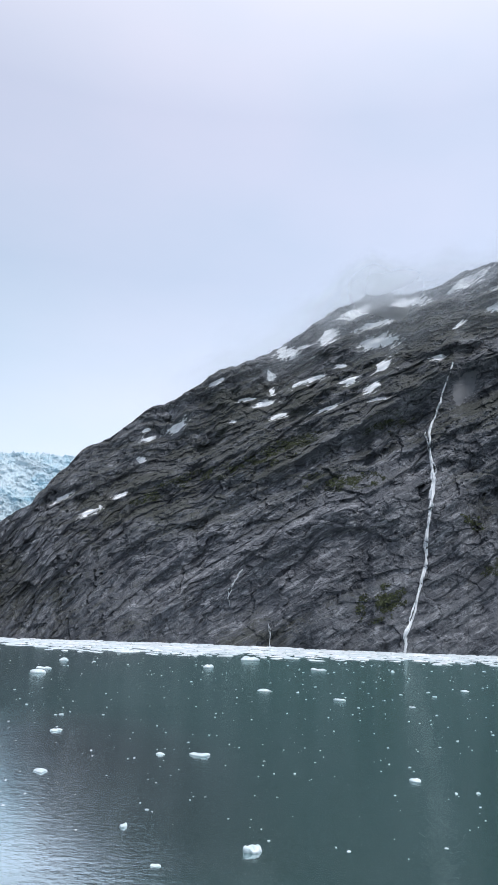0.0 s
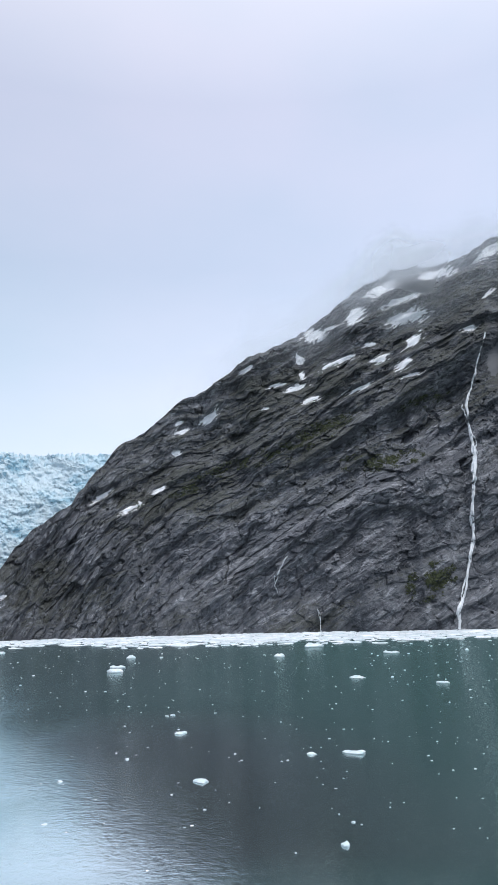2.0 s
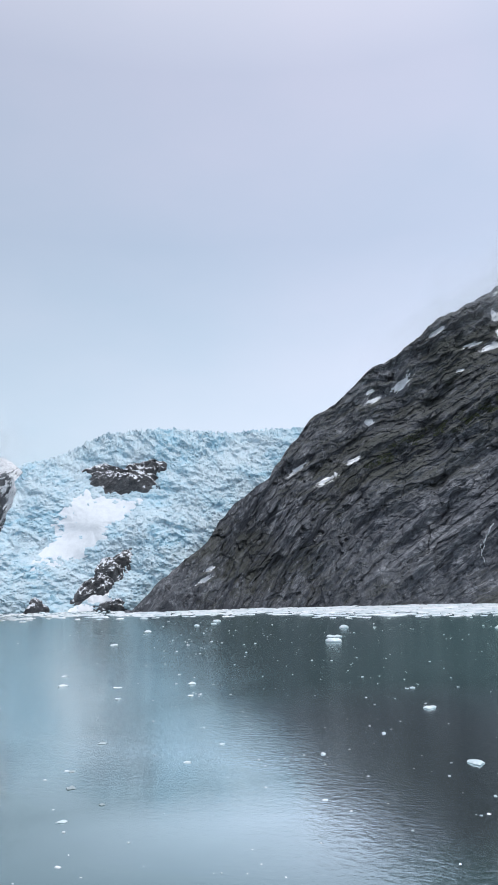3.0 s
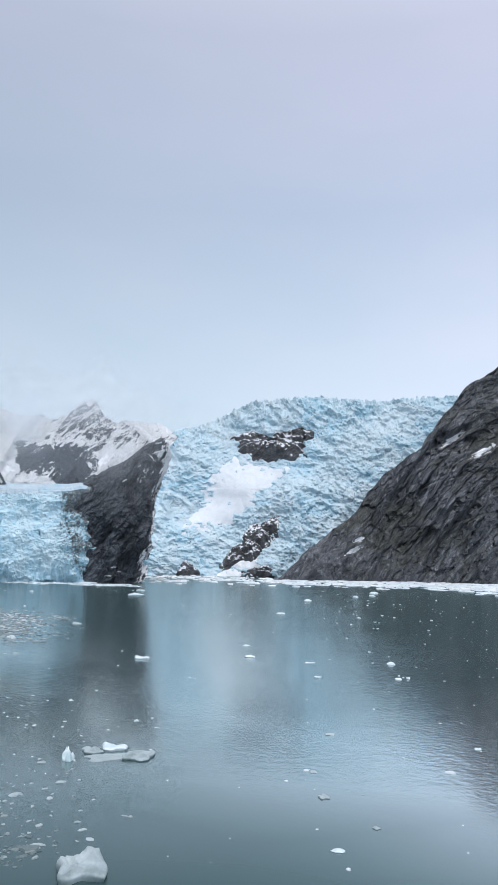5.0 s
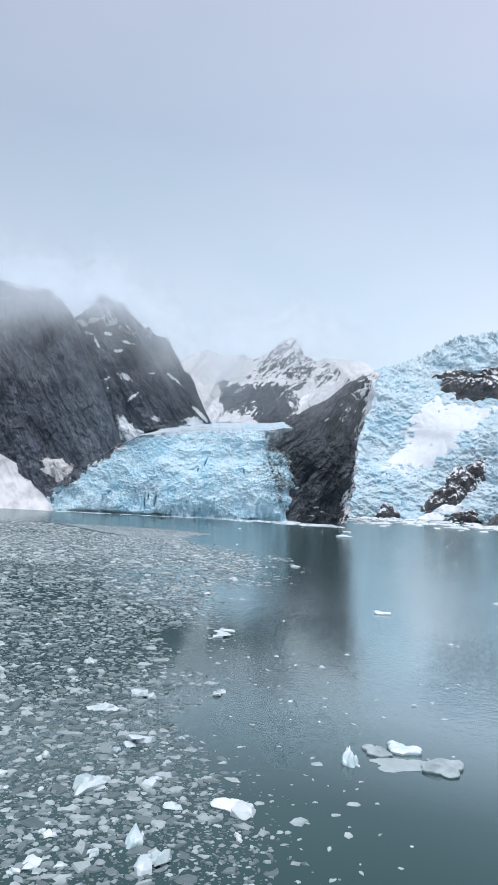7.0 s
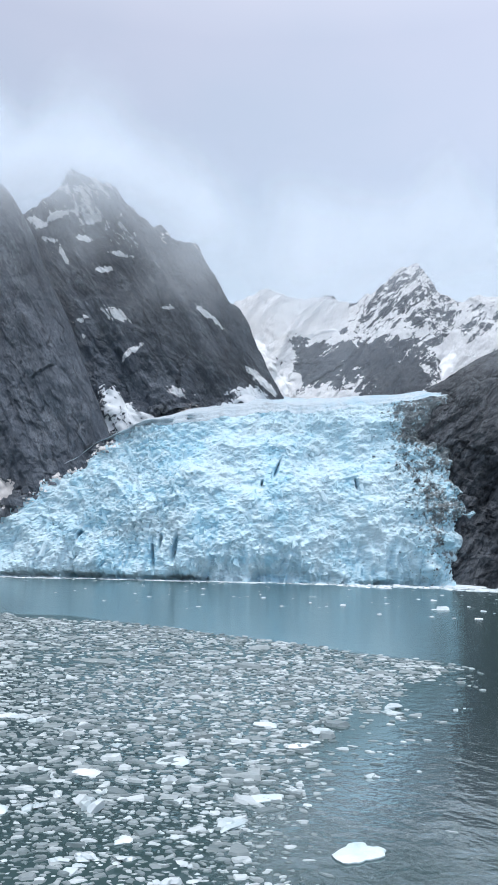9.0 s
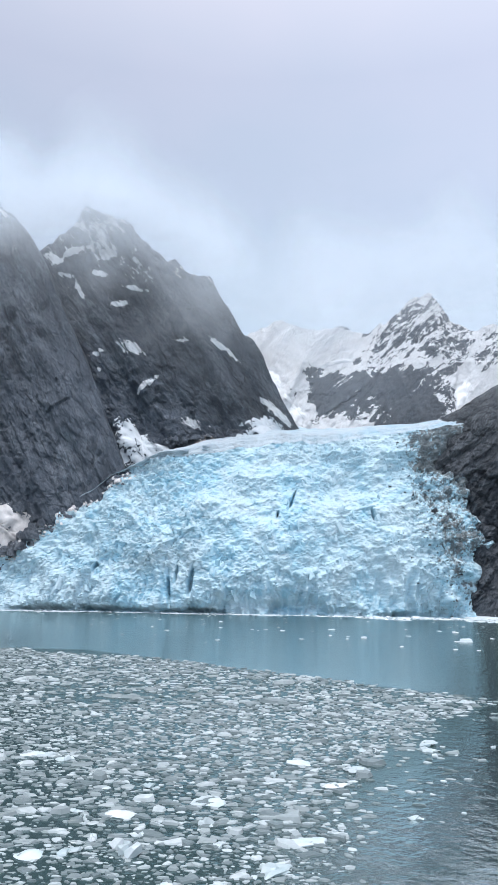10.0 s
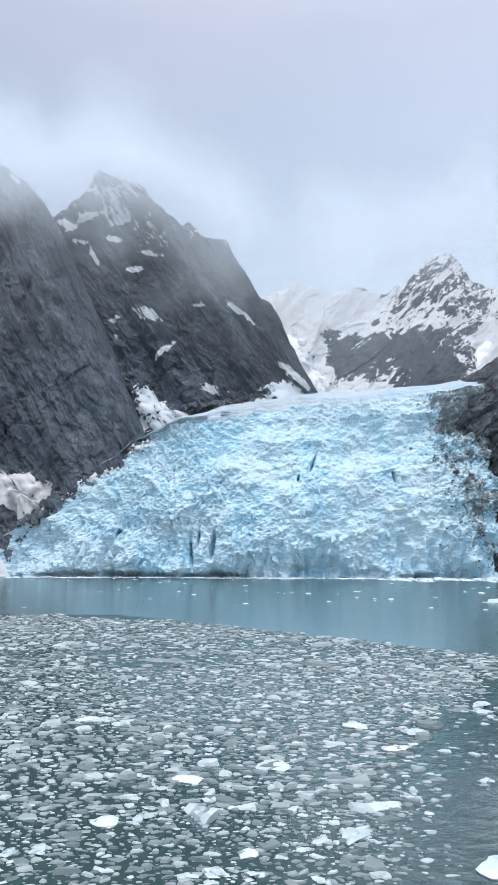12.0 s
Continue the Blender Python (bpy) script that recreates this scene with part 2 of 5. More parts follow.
MAT = {}
MAT["rock"] = scoured_material()
MAT["cliff"] = rock_material("dark_cliff_rock", (0.086, 0.104, 0.132), (0.31, 0.345, 0.39), (0, 62, 45), grain=2.4)
MAT["horn"] = rock_material("black_rock", (0.036, 0.045, 0.058), (0.22, 0.24, 0.27), (0, -58, 45), frost="mask", grain=2.2, ragged=3.2)
MAT["outcrop"] = rock_material("snow_flecked_rock", (0.055, 0.058, 0.065), (0.22, 0.225, 0.235), (0, -32, 45), frost=0.55, grain=2.0, frost_z=(0.2, 0.4, 0.0))
MAT["cliff_top"] = rock_material("snow_topped_cliff_rock", (0.062, 0.078, 0.103), (0.25, 0.285, 0.33), (0, 50, 45), frost="mask", grain=2.4, ragged=3.8)
MAT["peak"] = rock_material("frosted_rock", (0.052, 0.066, 0.088), (0.13, 0.15, 0.175), (0, -50, 45), frost="mask", grain=2.2, ragged=2.8)


def snow_material(name, colour, dirt, amount):
    m = Nodes(name)
    n1 = m.noise(0.5, 6, 0.6, (1, 1, 1))
    n2 = m.noise(3.0, 4, 0.6)
    col = m.mix(m.ramp(n1, [(0.45, 0.0), (0.75, amount)]), colour, dirt)
    return m.finish(col, 0.75, m.bump(n2, 0.35, 0.2), 0.25)


MAT["snow"] = snow_material("old_snow", (0.90, 0.92, 0.95), (0.62, 0.64, 0.66), 0.5)
MAT["field_snow"] = snow_material("firn_snow", (0.75, 0.79, 0.83), (0.58, 0.62, 0.66), 0.5)
MAT["bank"] = snow_material("avalanche_snow", (0.76, 0.745, 0.76), (0.42, 0.41, 0.43), 0.8)
MAT["dirty_snow"] = snow_material("dirty_snow", (0.72, 0.70, 0.70), (0.30, 0.28, 0.27), 0.9)


def glacier_material(name, white, blue, grit, dirt=0.25, grain=1.0):
    """Fractured glacier ice: white weathered tops, blue in fresh steep breaks, thin grit bands."""
    m = Nodes(name)
    n1 = m.noise(0.20 * grain, 8, 0.66, (1, 1, 1.3), warp=0.8)
    n2 = m.noise(1.1 * grain, 7, 0.7, (1, 1, 1.9), warp=0.5)
    n3 = m.noise(0.055 * grain, 4, 0.55, warp=0.5)
    steep = m.ramp(m.steep(), [(0.0, 1.0), (0.7, 0.0)])
    f = m.math("ADD", m.math("MULTIPLY", steep, 0.28), m.math("MULTIPLY", m.ramp(n1, [(0.40, 0.0), (0.66, 1.0)]), 0.62))
    f = m.math("MULTIPLY", f, m.ramp(n3, [(0.38, 0.1), (0.60, 1.6)]))
    col = m.mix(f, white, blue)
    col = m.mix(m.ramp(n2, [(0.52, 0.0), (0.74, dirt * 2.0)]), col, grit)
    return m, col, n1, n2


def plain_glacier(name, white, blue, grit, dirt):
    m, col, n1, n2 = glacier_material(name, white, blue, grit, dirt)
    return m.finish(col, 0.55, m.bump(n2, 0.6, 0.35), 0.4)


MAT["ice_hanging"] = plain_glacier("hanging_glacier_ice", (0.56, 0.68, 0.745), (0.37, 0.615, 0.745), (0.36, 0.42, 0.46), 0.28)
MAT["upper"] = plain_glacier("snowy_upper_ice", (0.54, 0.62, 0.68), (0.36, 0.55, 0.67), (0.34, 0.38, 0.42), 0.45)


def brash_material(name, white, blue):
    m = Nodes(name)
    island = m.add("ShaderNodeNewGeometry").outputs["Random Per Island"]
    n2 = m.noise(14.0, 4, 0.6)
    tone = m.ramp(island, [(0.0, blue), (0.40, tuple(a * 0.18 + b * 0.82 for a, b in zip(white, blue))), (0.72, tuple(a * 0.6 + b * 0.4 for a, b in zip(white, blue))), (0.92, white)])
    col = m.mix(m.ramp(n2, [(0.45, 0.0), (0.8, 0.35)]), tone, blue)
    return m.finish(col, 0.35, m.bump(n2, 0.4, 0.03), 0.5)


MAT["brash"] = brash_material("brash_ice", (0.60, 0.66, 0.68), (0.135, 0.178, 0.186))
MAT["brash_near"] = brash_material("wet_brash_ice", (0.41, 0.47, 0.485), (0.085, 0.122, 0.128))
MAT["slush"] = brash_material("slush_ice", (0.30, 0.35, 0.36), (0.065, 0.095, 0.10))
MAT["pack"] = brash_material("pack_ice", (0.86, 0.88, 0.90), (0.60, 0.68, 0.72))


def floe_material(name, white, blue):
    m = Nodes(name)
    n1 = m.noise(2.5, 5, 0.6)
    n2 = m.noise(16.0, 4, 0.6)
    col = m.mix(m.ramp(n1, [(0.38, 0.0), (0.7, 0.85)]), white, blue)
    return m.finish(col, 0.3, m.bump(n2, 0.35, 0.03), 0.5)


MAT["ice_floe"] = floe_material("floe_ice", (0.78, 0.82, 0.84), (0.44, 0.62, 0.66))
MAT["chip_ice"] = floe_material("weathered_floe_ice", (0.64, 0.69, 0.71), (0.36, 0.48, 0.51))
MAT["clear_ice"] = floe_material("clear_wet_ice", (0.45, 0.52, 0.54), (0.16, 0.22, 0.23))


# The inner fjord has its own axes: v to the right, d ahead, from BAY along the glacier's axis.
BAY, BAY_AZ = (-13.77, 9.29), radians(45.85)


def water_material():
    """Silty grey-green fjord water: a wind-rippled sheet with a smooth dark slick."""
    m = Nodes("silty_fjord_water")
    x, y = m.axis("X"), m.axis("Y")
    wob = m.math("MULTIPLY", m.math("SUBTRACT", m.noise(0.09, 4, 0.55, warp=0.5), 0.5), 5.0)
    # the slick's edge curves round towards the ice
    west = m.math("MAXIMUM", m.math("MINIMUM", m.math("SUBTRACT", x, SLICK[0]), 0.0), -16.0)
    bow = m.math("ADD", m.math("MULTIPLY", m.math("MULTIPLY", west, west), SLICK[2]), SLICK[1])
    side = m.math("MAXIMUM", m.math("SUBTRACT", y, bow), m.math("ADD", x, 11.5))
    wind = m.ramp(m.math("ADD", m.math("MULTIPLY", m.math("ADD", side, wob), 0.07), 0.5), [(0.25, 0.0), (0.75, 1.0)])
    patch = m.ramp(m.noise(0.05, 5, 0.6, warp=0.8), [(0.40, 0.35), (0.62, 1.0)])
    # an oval of slightly weaker ripples, where brighter mirrored sky is painted in
    dx, dy = m.math("MULTIPLY", m.math("ADD", x, 8.0), 0.13), m.math("MULTIPLY", m.math("SUBTRACT", y, 21.0), 0.06)
    r = m.math("ADD", m.math("ADD", m.math("MULTIPLY", dx, dx), m.math("MULTIPLY", dy, dy)), m.math("MULTIPLY", wob, 0.06))
    still = m.ramp(m.math("MULTIPLY", r, 0.5), [(0.1, 1.0), (0.9, 0.0)])
    r1 = m.noise(1.5, 4, 0.6)
    r2 = m.noise(5.0, 3, 0.6)
    h = m.math("ADD", m.math("MULTIPLY", r1, 0.6), m.math("MULTIPLY", r2, 0.75))
    amount = m.math("MULTIPLY", patch, m.math("ADD", m.math("MULTIPLY", wind, 0.85), 0.15))
    amount = m.math("MULTIPLY", amount, m.math("SUBTRACT", 1.0, m.math("MULTIPLY", still, 0.2)))
    n = m.bump(m.math("MULTIPLY", h, amount), 0.6, 0.033)
    silt = m.ramp(m.math("ADD", m.math("MULTIPLY", m.math("ADD", x, m.math("MULTIPLY", wob, 0.4)), 0.05), 1.0), [(0.15, 0.0), (0.65, 1.0)])
    clear = m.mix(m.noise(0.02, 3, 0.5), (0.034, 0.066, 0.068), (0.042, 0.078, 0.079))
    col = m.mix(silt, clear, (0.037, 0.092, 0.087))
    body = m.add("ShaderNodeBsdfDiffuse", Color=col)
    gloss = m.add("ShaderNodeBsdfGlossy", Color=(0.89, 0.975, 0.99, 1), Roughness=m.ramp(wind, [(0.0, 0.07), (1.0, 0.13)]), Normal=n)
    facing = m.add("ShaderNodeLayerWeight", Blend=0.5).outputs["Facing"]
    sheen = m.ramp(facing, [(0.0, 0.02), (0.55, 0.07), (0.63, 0.21), (0.685, 0.48), (0.73, 0.70), (0.85, 0.70), (0.93, 0.62), (1.0, 0.60)])
    mirror = m.math("MULTIPLY", sheen, m.ramp(wind, [(0.0, 0.45), (1.0, 1.0)]))
    # sheen is cut towards +x to darken the mirrored mountain
    mirror = m.math("MULTIPLY", mirror, m.ramp(m.math("MULTIPLY", m.math("ADD", x, 12.0), 0.05), [(0.3, 1.0), (0.9, 0.72)]))
    mirror = m.math("MULTIPLY", mirror, m.ramp(m.math("MULTIPLY", m.math("ADD", x, 70.0), 0.02), [(0.2, 0.95), (0.9, 1.0)]))
    # broken ice damps the ripples between its pieces and dulls the sheen
    v = m.math("ADD", m.math("MULTIPLY", m.math("SUBTRACT", x, BAY[0]), math.cos(BAY_AZ)), m.math("MULTIPLY", m.math("SUBTRACT", y, BAY[1]), math.sin(BAY_AZ)))
    d = m.math("SUBTRACT", m.math("MULTIPLY", m.math("SUBTRACT", y, BAY[1]), math.cos(BAY_AZ)), m.math("MULTIPLY", m.math("SUBTRACT", x, BAY[0]), math.sin(BAY_AZ)))
    far = m.math("SUBTRACT", m.math("SUBTRACT", 87.0, m.math("MULTIPLY", m.math("MAXIMUM", v, -4.5), 1.1)), d)
    flank = m.math("SUBTRACT", m.math("ADD", m.math("MULTIPLY", m.math("SUBTRACT", d, 76.0), 0.45), 0.45), v)
    brash = m.ramp(m.math("ADD", m.math("MULTIPLY", m.math("MINIMUM", far, flank), 0.5), 0.5), [(0.45, 0.0), (0.75, 1.0)])
    brash = m.math("MULTIPLY", brash, m.ramp(m.math("MULTIPLY", d, 0.01), [(0.62, 0.0), (0.70, 1.0)]))
    mirror = m.math("MULTIPLY", mirror, m.math("SUBTRACT", 1.0, m.math("MULTIPLY", brash, 0.52)))
    # the oval's sheen is raised by up to 45% to imitate bright sky
    mirror = m.math("MINIMUM", m.math("MULTIPLY", mirror, m.math("ADD", m.math("MULTIPLY", still, 0.45), 1.0)), 0.95)
    mix = m.add("ShaderNodeMixShader", Fac=mirror)
    m.t.links.new(body.outputs[0], mix.inputs[1])
    m.t.links.new(gloss.outputs[0], mix.inputs[2])
    o = m.add("ShaderNodeOutputMaterial")
    m.t.links.new(mix.outputs[0], o.inputs["Surface"])
    return m.mat


# the smooth slick lies south of a bowed line: where it begins to bow, its y there, how much it bows
SLICK = (-14.0, 21.3, 0.035)
MAT["water"] = water_material()

# ---- number noise for the shapes ----
RNG = np.random.default_rng(7)
PERM = RNG.permutation(512).astype(np.int64)
VALS = RNG.uniform(-1, 1, 512)


def vnoise(x, y, z):
    xi, yi, zi = np.floor(x).astype(np.int64), np.floor(y).astype(np.int64), np.floor(z).astype(np.int64)
    fx, fy, fz = x - xi, y - yi, z - zi
    ux, uy, uz = (f * f * f * (f * (f * 6 - 15) + 10) for f in (fx, fy, fz))
    out = 0
    for dx in (0, 1):
        for dy in (0, 1):
            for dz in (0, 1):
                h = PERM[(PERM[(PERM[(xi + dx) & 511] + yi + dy) & 511] + zi + dz) & 511]
                w = (ux if dx else 1 - ux) * (uy if dy else 1 - uy) * (uz if dz else 1 - uz)
                out = out + w * VALS[h]
    return out


def fbm(x, y, z, octaves=5, gain=0.5):
    total, amp = 0, 1.0
    for i in range(octaves):
        total = total + amp * vnoise(x + 17.3 * i, y + 9.1 * i, z + 4.7 * i)
        x, y, z, amp = x * 2.03, y * 2.03, z * 2.03, amp * gain
    return total


def ridged(x, y, z, octaves=5, gain=0.55):
    total, amp = 0, 1.0
    for i in range(octaves):
        total = total + amp * (1 - 2 * np.abs(vnoise(x + 13.7 * i, y + 5.3 * i, z + 8.9 * i)))
        x, y, z, amp = x * 2.1, y * 2.1, z * 2.1, amp * gain
    return total


def cells(x, y):
    """Distance to the nearest seed, gap to the second nearest, and a random number of the cell."""
    xi, yi = np.floor(x).astype(np.int64), np.floor(y).astype(np.int64)
    f1, f2, rid = np.full(x.shape, 9.0), np.full(x.shape, 9.0), np.zeros(x.shape)
    for dx in (-1, 0, 1):
        for dy in (-1, 0, 1):
            cx, cy = xi + dx, yi + dy
            h = PERM[(PERM[cx & 511] + cy) & 511]
            px, py = cx + 0.5 + 0.45 * VALS[h], cy + 0.5 + 0.45 * VALS[(h + 101) & 511]
            d = np.hypot(px - x, py - y)
            near = d < f1
            f2 = np.where(near, f1, np.minimum(f2, d))
            rid = np.where(near, VALS[(h + 37) & 511], rid)
            f1 = np.where(near, d, f1)
    return f1, f2 - f1, rid


def curve(points):
    """A smooth function through a few (x, y) stops."""
    xs, ys = np.array([p[0] for p in points], float), np.array([p[1] for p in points], float)
    if xs[0] > xs[-1]:
        xs, ys = xs[::-1], ys[::-1]
    return lambda v: np.interp(v, xs, ys)


def saw(p, flat):
    """Rock benches: a wall, a sloping top, a short overhang."""
    fr = p - np.floor(p)
    return np.where(fr < flat, 1.0, np.where(fr < 0.93, 1 - (fr - flat) / (0.93 - flat), (fr - 0.93) / 0.07))


def crag(al, ac, s, z, bench=1.0):
    """Benches along the beds and jointed blocks, in metres; al, ac run along and across the beds."""
    wq = 4.0 * fbm(s * 0.03, z * 0.03, 0 * s + 21, 4, 0.55)
    p1 = (ac + wq) * 0.085
    p2 = (ac + 0.6 * wq + 0.8 * fbm(s * 0.12, z * 0.12, 0 * s + 22, 3)) * 0.30
    b1 = saw(p1, 0.55) * np.clip(0.5 + 1.2 * vnoise(al * 0.02, np.floor(p1) * 3.1, 0 * s), 0, 1)
    b2 = saw(p2, 0.5) * np.clip(0.35 + 1.4 * vnoise(al * 0.05, np.floor(p2) * 2.3, 0 * s + 5), 0, 1)
    w2 = 2.2 * fbm(s * 0.15, z * 0.15, 0 * s + 23, 4, 0.6)
    c1, g1, r1 = cells((al + w2) * 0.075, (ac - w2) * 0.16)
    c2, g2, r2 = cells((al - w2) * 0.22, (ac + w2) * 0.42)
    c3, g3, r3 = cells((al + w2) * 0.55, (ac + w2) * 0.95)
    return bench * (1.5 * b1 + 0.75 * b2) + 1.0 * r1 - 0.35 * np.exp(-(g1 / 0.05) ** 2) + 0.5 * r2 - 0.15 * np.exp(-(g2 / 0.08) ** 2) + 0.25 * r3


# ---- mesh helpers ----
def mesh_from(name, verts, faces, material, flat=False):
    me = bpy.data.meshes.new(name)
    verts, faces = np.asarray(verts, np.float32), np.asarray(faces, np.int32)
    me.vertices.add(len(verts))
    me.vertices.foreach_set("co", verts.ravel())
    k = faces.shape[1]
    me.loops.add(faces.size)
    me.loops.foreach_set("vertex_index", faces.ravel())
    me.polygons.add(len(faces))
    me.polygons.foreach_set("loop_start", np.arange(len(faces), dtype=np.int32) * k)
    me.polygons.foreach_set("loop_total", np.full(len(faces), k, np.int32))
    me.polygons.foreach_set("use_smooth", np.full(len(faces), not flat))
    me.materials.append(material)
    me.update(calc_edges=True)
    me.validate()
    return me


def grid_faces(nu, nv, wrap=False):
    i, j = np.meshgrid(np.arange(nu if wrap else nu - 1), np.arange(nv - 1), indexing="ij")
    i2 = (i + 1) % nu
    return np.stack([i * nv + j, i2 * nv + j, i2 * nv + j + 1, i * nv + j + 1], -1).reshape(-1, 4)


def sheet(name, surf, us, vs, material, flat=False):
    """A surface point by point over two parameters."""
    u, v = np.meshgrid(us, vs, indexing="ij")
    p = surf(u.ravel(), v.ravel())
    return new(name, mesh_from(name, p, grid_faces(len(us), len(vs)), material, flat))


def bay(v, d, z):
    x = BAY[0] + v * math.cos(BAY_AZ) - d * math.sin(BAY_AZ)
    y = BAY[1] + v * math.sin(BAY_AZ) + d * math.cos(BAY_AZ)
    return np.stack([x, y, z + 0 * x], -1)


EYE_H = 4.5


def polar(ref, az, dist, e):
    """A place from an azimuth (degrees to the left of +y), a distance and the tangent of its height."""
    a = np.radians(az)
    return np.stack([ref[0] - np.sin(a) * dist, ref[1] + np.cos(a) * dist, EYE_H + e * dist], -1)


# ---- water ----
wm = bpy.data.meshes.new("water")
wm.from_pydata([(-4500, -4500, 0), (4500, -4500, 0), (4500, 4500, 0), (-4500, 4500, 0)], [], [(0, 1, 2, 3)])
wm.materials.append(MAT["water"])
tagged(new("water", wm), "still grey-green silty fjord water", "water", kind="structure")

# ---- the long rock mountain with the waterfall ----
REF_A = (-2.3, 1.5)
RIDGE_A = curve([(-60, 0.46), (-45, 0.50), (-32, 0.515), (-25.7, 0.516), (-23, 0.521), (-20.2, 0.508), (-17.4, 0.487), (-14.6, 0.484), (-12.2, 0.483),
                 (-9.8, 0.466), (-8.0, 0.443), (-5.9, 0.420), (-4.3, 0.401), (-1.5, 0.372), (0.4, 0.361), (2.8, 0.327), (5.6, 0.300),
                 (8.3, 0.260), (10.8, 0.233), (11.8, 0.209), (14.2, 0.154), (17.2, 0.115), (19.7, 0.058), (22.5, 0.022), (24.8, -0.018), (25.6, -0.03)])


# snow patches: azimuth, height, half length, half width, tilt
SNOW_A1 = [(-5.3, .395, 3.2, 2.0, 20), (-8.7, .421, 3.4, 2.0, 35), (-13.0, .411, 5.6, 1.9, 10), (-12.6, .438, 5.5, 0.9, 15), (-13.3, .376, 3.8, 1.5, 35), (-12.3, .342, 3, 1.4, 30),
           (-10.5, .353, 2.8, 1.1, 20), (-7.1, .353, 5.5, 0.9, 18), (-3.5, .317, 3.2, 1.0, 15), (-4.8, .299, 3.6, .8, 20), (-8.7, .311, 5, .7, 22), (-3.9, .361, 2.0, 1.0, -65), (-4.1, .335, 1.1, .9, 60)]
SNOW_A2 = [(-2.0, .322, 3.0, .5, 10), (3.5, .276, 3.6, 1.2, 45), (5.7, .256, 2.8, .7, 20), (6.2, .225, 1.2, .8, 0), (-17.6, .383, 2.5, .7, 5), (-22.1, .45, 2.6, 1.2, 20), (-20.0, .494, 7, 1.3, 28), (7.6, .173, 2.4, .5, 25),
           (9.9, .146, 4, .7, 25), (11.9, .165, 3.5, .7, 35), (10.5, .075, .6, .4, 0), (-12.9, .325, 3.0, .4, 10), (-24.7, .314, 1, .5, 10), (-25.8, .135, 4, 1.1, 35), (19.6, .017, 2.2, .5, 25), (18.9, .033, 2, .4, 25)]
SNOW_A3 = [(-15.5, .472, 6.0, 1.3, 4), (-11.0, .458, 5.0, 1.5, 25), (-6.6, .405, 2.2, .5, 15), (-9.8, .375, 2.0, .5, 10), (-1.0, .288, 1.2, .3, 15), (0.5, .345, 3.0, .5, 30), (6.0, .268, 1.6, .4, 25), (-22.8, .486, 4.0, .6, 22), (-19.3, .43, 2.4, .4, 35)]


def under_snow(az, e):
    """How far hollows are filled with snow."""
    k = 0 * az
    for az0, e0, rx, ry, tilt in SNOW_A1 + SNOW_A2 + SNOW_A3:
        x, y = (az - az0) * -4.4, (e - e0) * 255
        c, s = math.cos(radians(tilt)), math.sin(radians(tilt))
        k = np.maximum(k, np.exp(-(((x * c + y * s) / (1.9 * rx)) ** 2 + ((y * c - x * s) / (2.0 * ry)) ** 2) ** 2))
    return k


def surf_a(az, t):
    base = 226.0 - 20 * np.clip((az - 5) / 20, 0, 1) + 5 * np.sin(np.radians(az * 9)) + 3 * vnoise(az * 0.7, 0 * az, 0 * az)
    top = np.maximum(RIDGE_A(az), -0.019)
    e0 = -EYE_H / base
    tt = np.minimum(t, 1.0)
    e = e0 - 0.012 + (top - e0 + 0.012) * tt
    dist = base + 150 * np.maximum(top + 0.02, 0) * tt ** 1.15
    s, z = az * -4.3, e * dist
    hgt = np.clip((top + 0.02) / 0.12, 0.12, 1)
    phi = np.radians(32 + 9 * vnoise(s * 0.012, z * 0.012, 0 * s + 3.3) + 24 * np.clip((az - 4) / 14, 0, 1))
    al, ac = s * np.cos(phi) + z * np.sin(phi), -s * np.sin(phi) + z * np.cos(phi)
    big = 7.0 * fbm(s * 0.022, z * 0.022, 0 * s, 3)
    ribs = 1.5 * ridged(al * 0.03, ac * 0.09, 0 * s + 7, 3, 0.5) + 1.6 * fbm(al * 0.05, ac * 0.14, 0 * s + 8, 4, 0.55)
    knobs = 1.7 * (np.abs(fbm(al * 0.10, ac * 0.22, 0 * s + 1.5, 5, 0.55)) - 0.4)
    beds = 0.5 * ridged(al * 0.16, ac * 0.5, 0 * s + 2.2, 3, 0.55) * np.clip(0.5 + fbm(s * 0.03, z * 0.03, 0 * s + 12, 2), 0, 1)
    wall = 1.4 * ridged(s * 0.14, z * 0.03, 0 * s + 5.1, 3) * np.clip(1.1 - tt * 2.2, 0, 1)
    joints = 1.5 * crag(al, ac, s, z, 0.95)
    long_ribs = 4.6 * ridged((al + 6 * vnoise(s * 0.02, z * 0.02, 0 * s + 31)) * 0.010, ac * 0.045, 0 * s + 33, 3, 0.55) + 1.6 * ridged(s * 0.045 + z * 0.012, z * 0.010, 0 * s + 36, 3, 0.5)
    cracks = 0.5 * ridged(al * 0.09, ac * 0.25, 0 * s + 15, 5, 0.62)
    out = (big + long_ribs - 2.0 + 0.55 * ribs + 0.55 * knobs + 0.5 * beds + wall + cracks + joints) * hgt * np.clip(0.35 + 1.6 * np.minimum(tt, 1 - tt * 0.75), 0, 1)
    out = out + (0.6 * (big + long_ribs - 2.0) * hgt - out) * 0.9 * under_snow(az, e)
    out = out * (1 - 0.88 * np.exp(-(((az + 19.5 + 18 * (e - 0.332)) / 1.5) ** 2 + ((e - 0.332) / 0.036) ** 2) ** 2))
    crest = 0.0028 * fbm(az * 1.1, 0 * az, 0 * az + 9, 5, 0.6) * tt ** 6
    back = np.maximum(t - 1.0, 0)
    e = e + crest + 0.0016 * out / 3 * tt
    p = polar(REF_A, az, dist - out + back * 160, e)
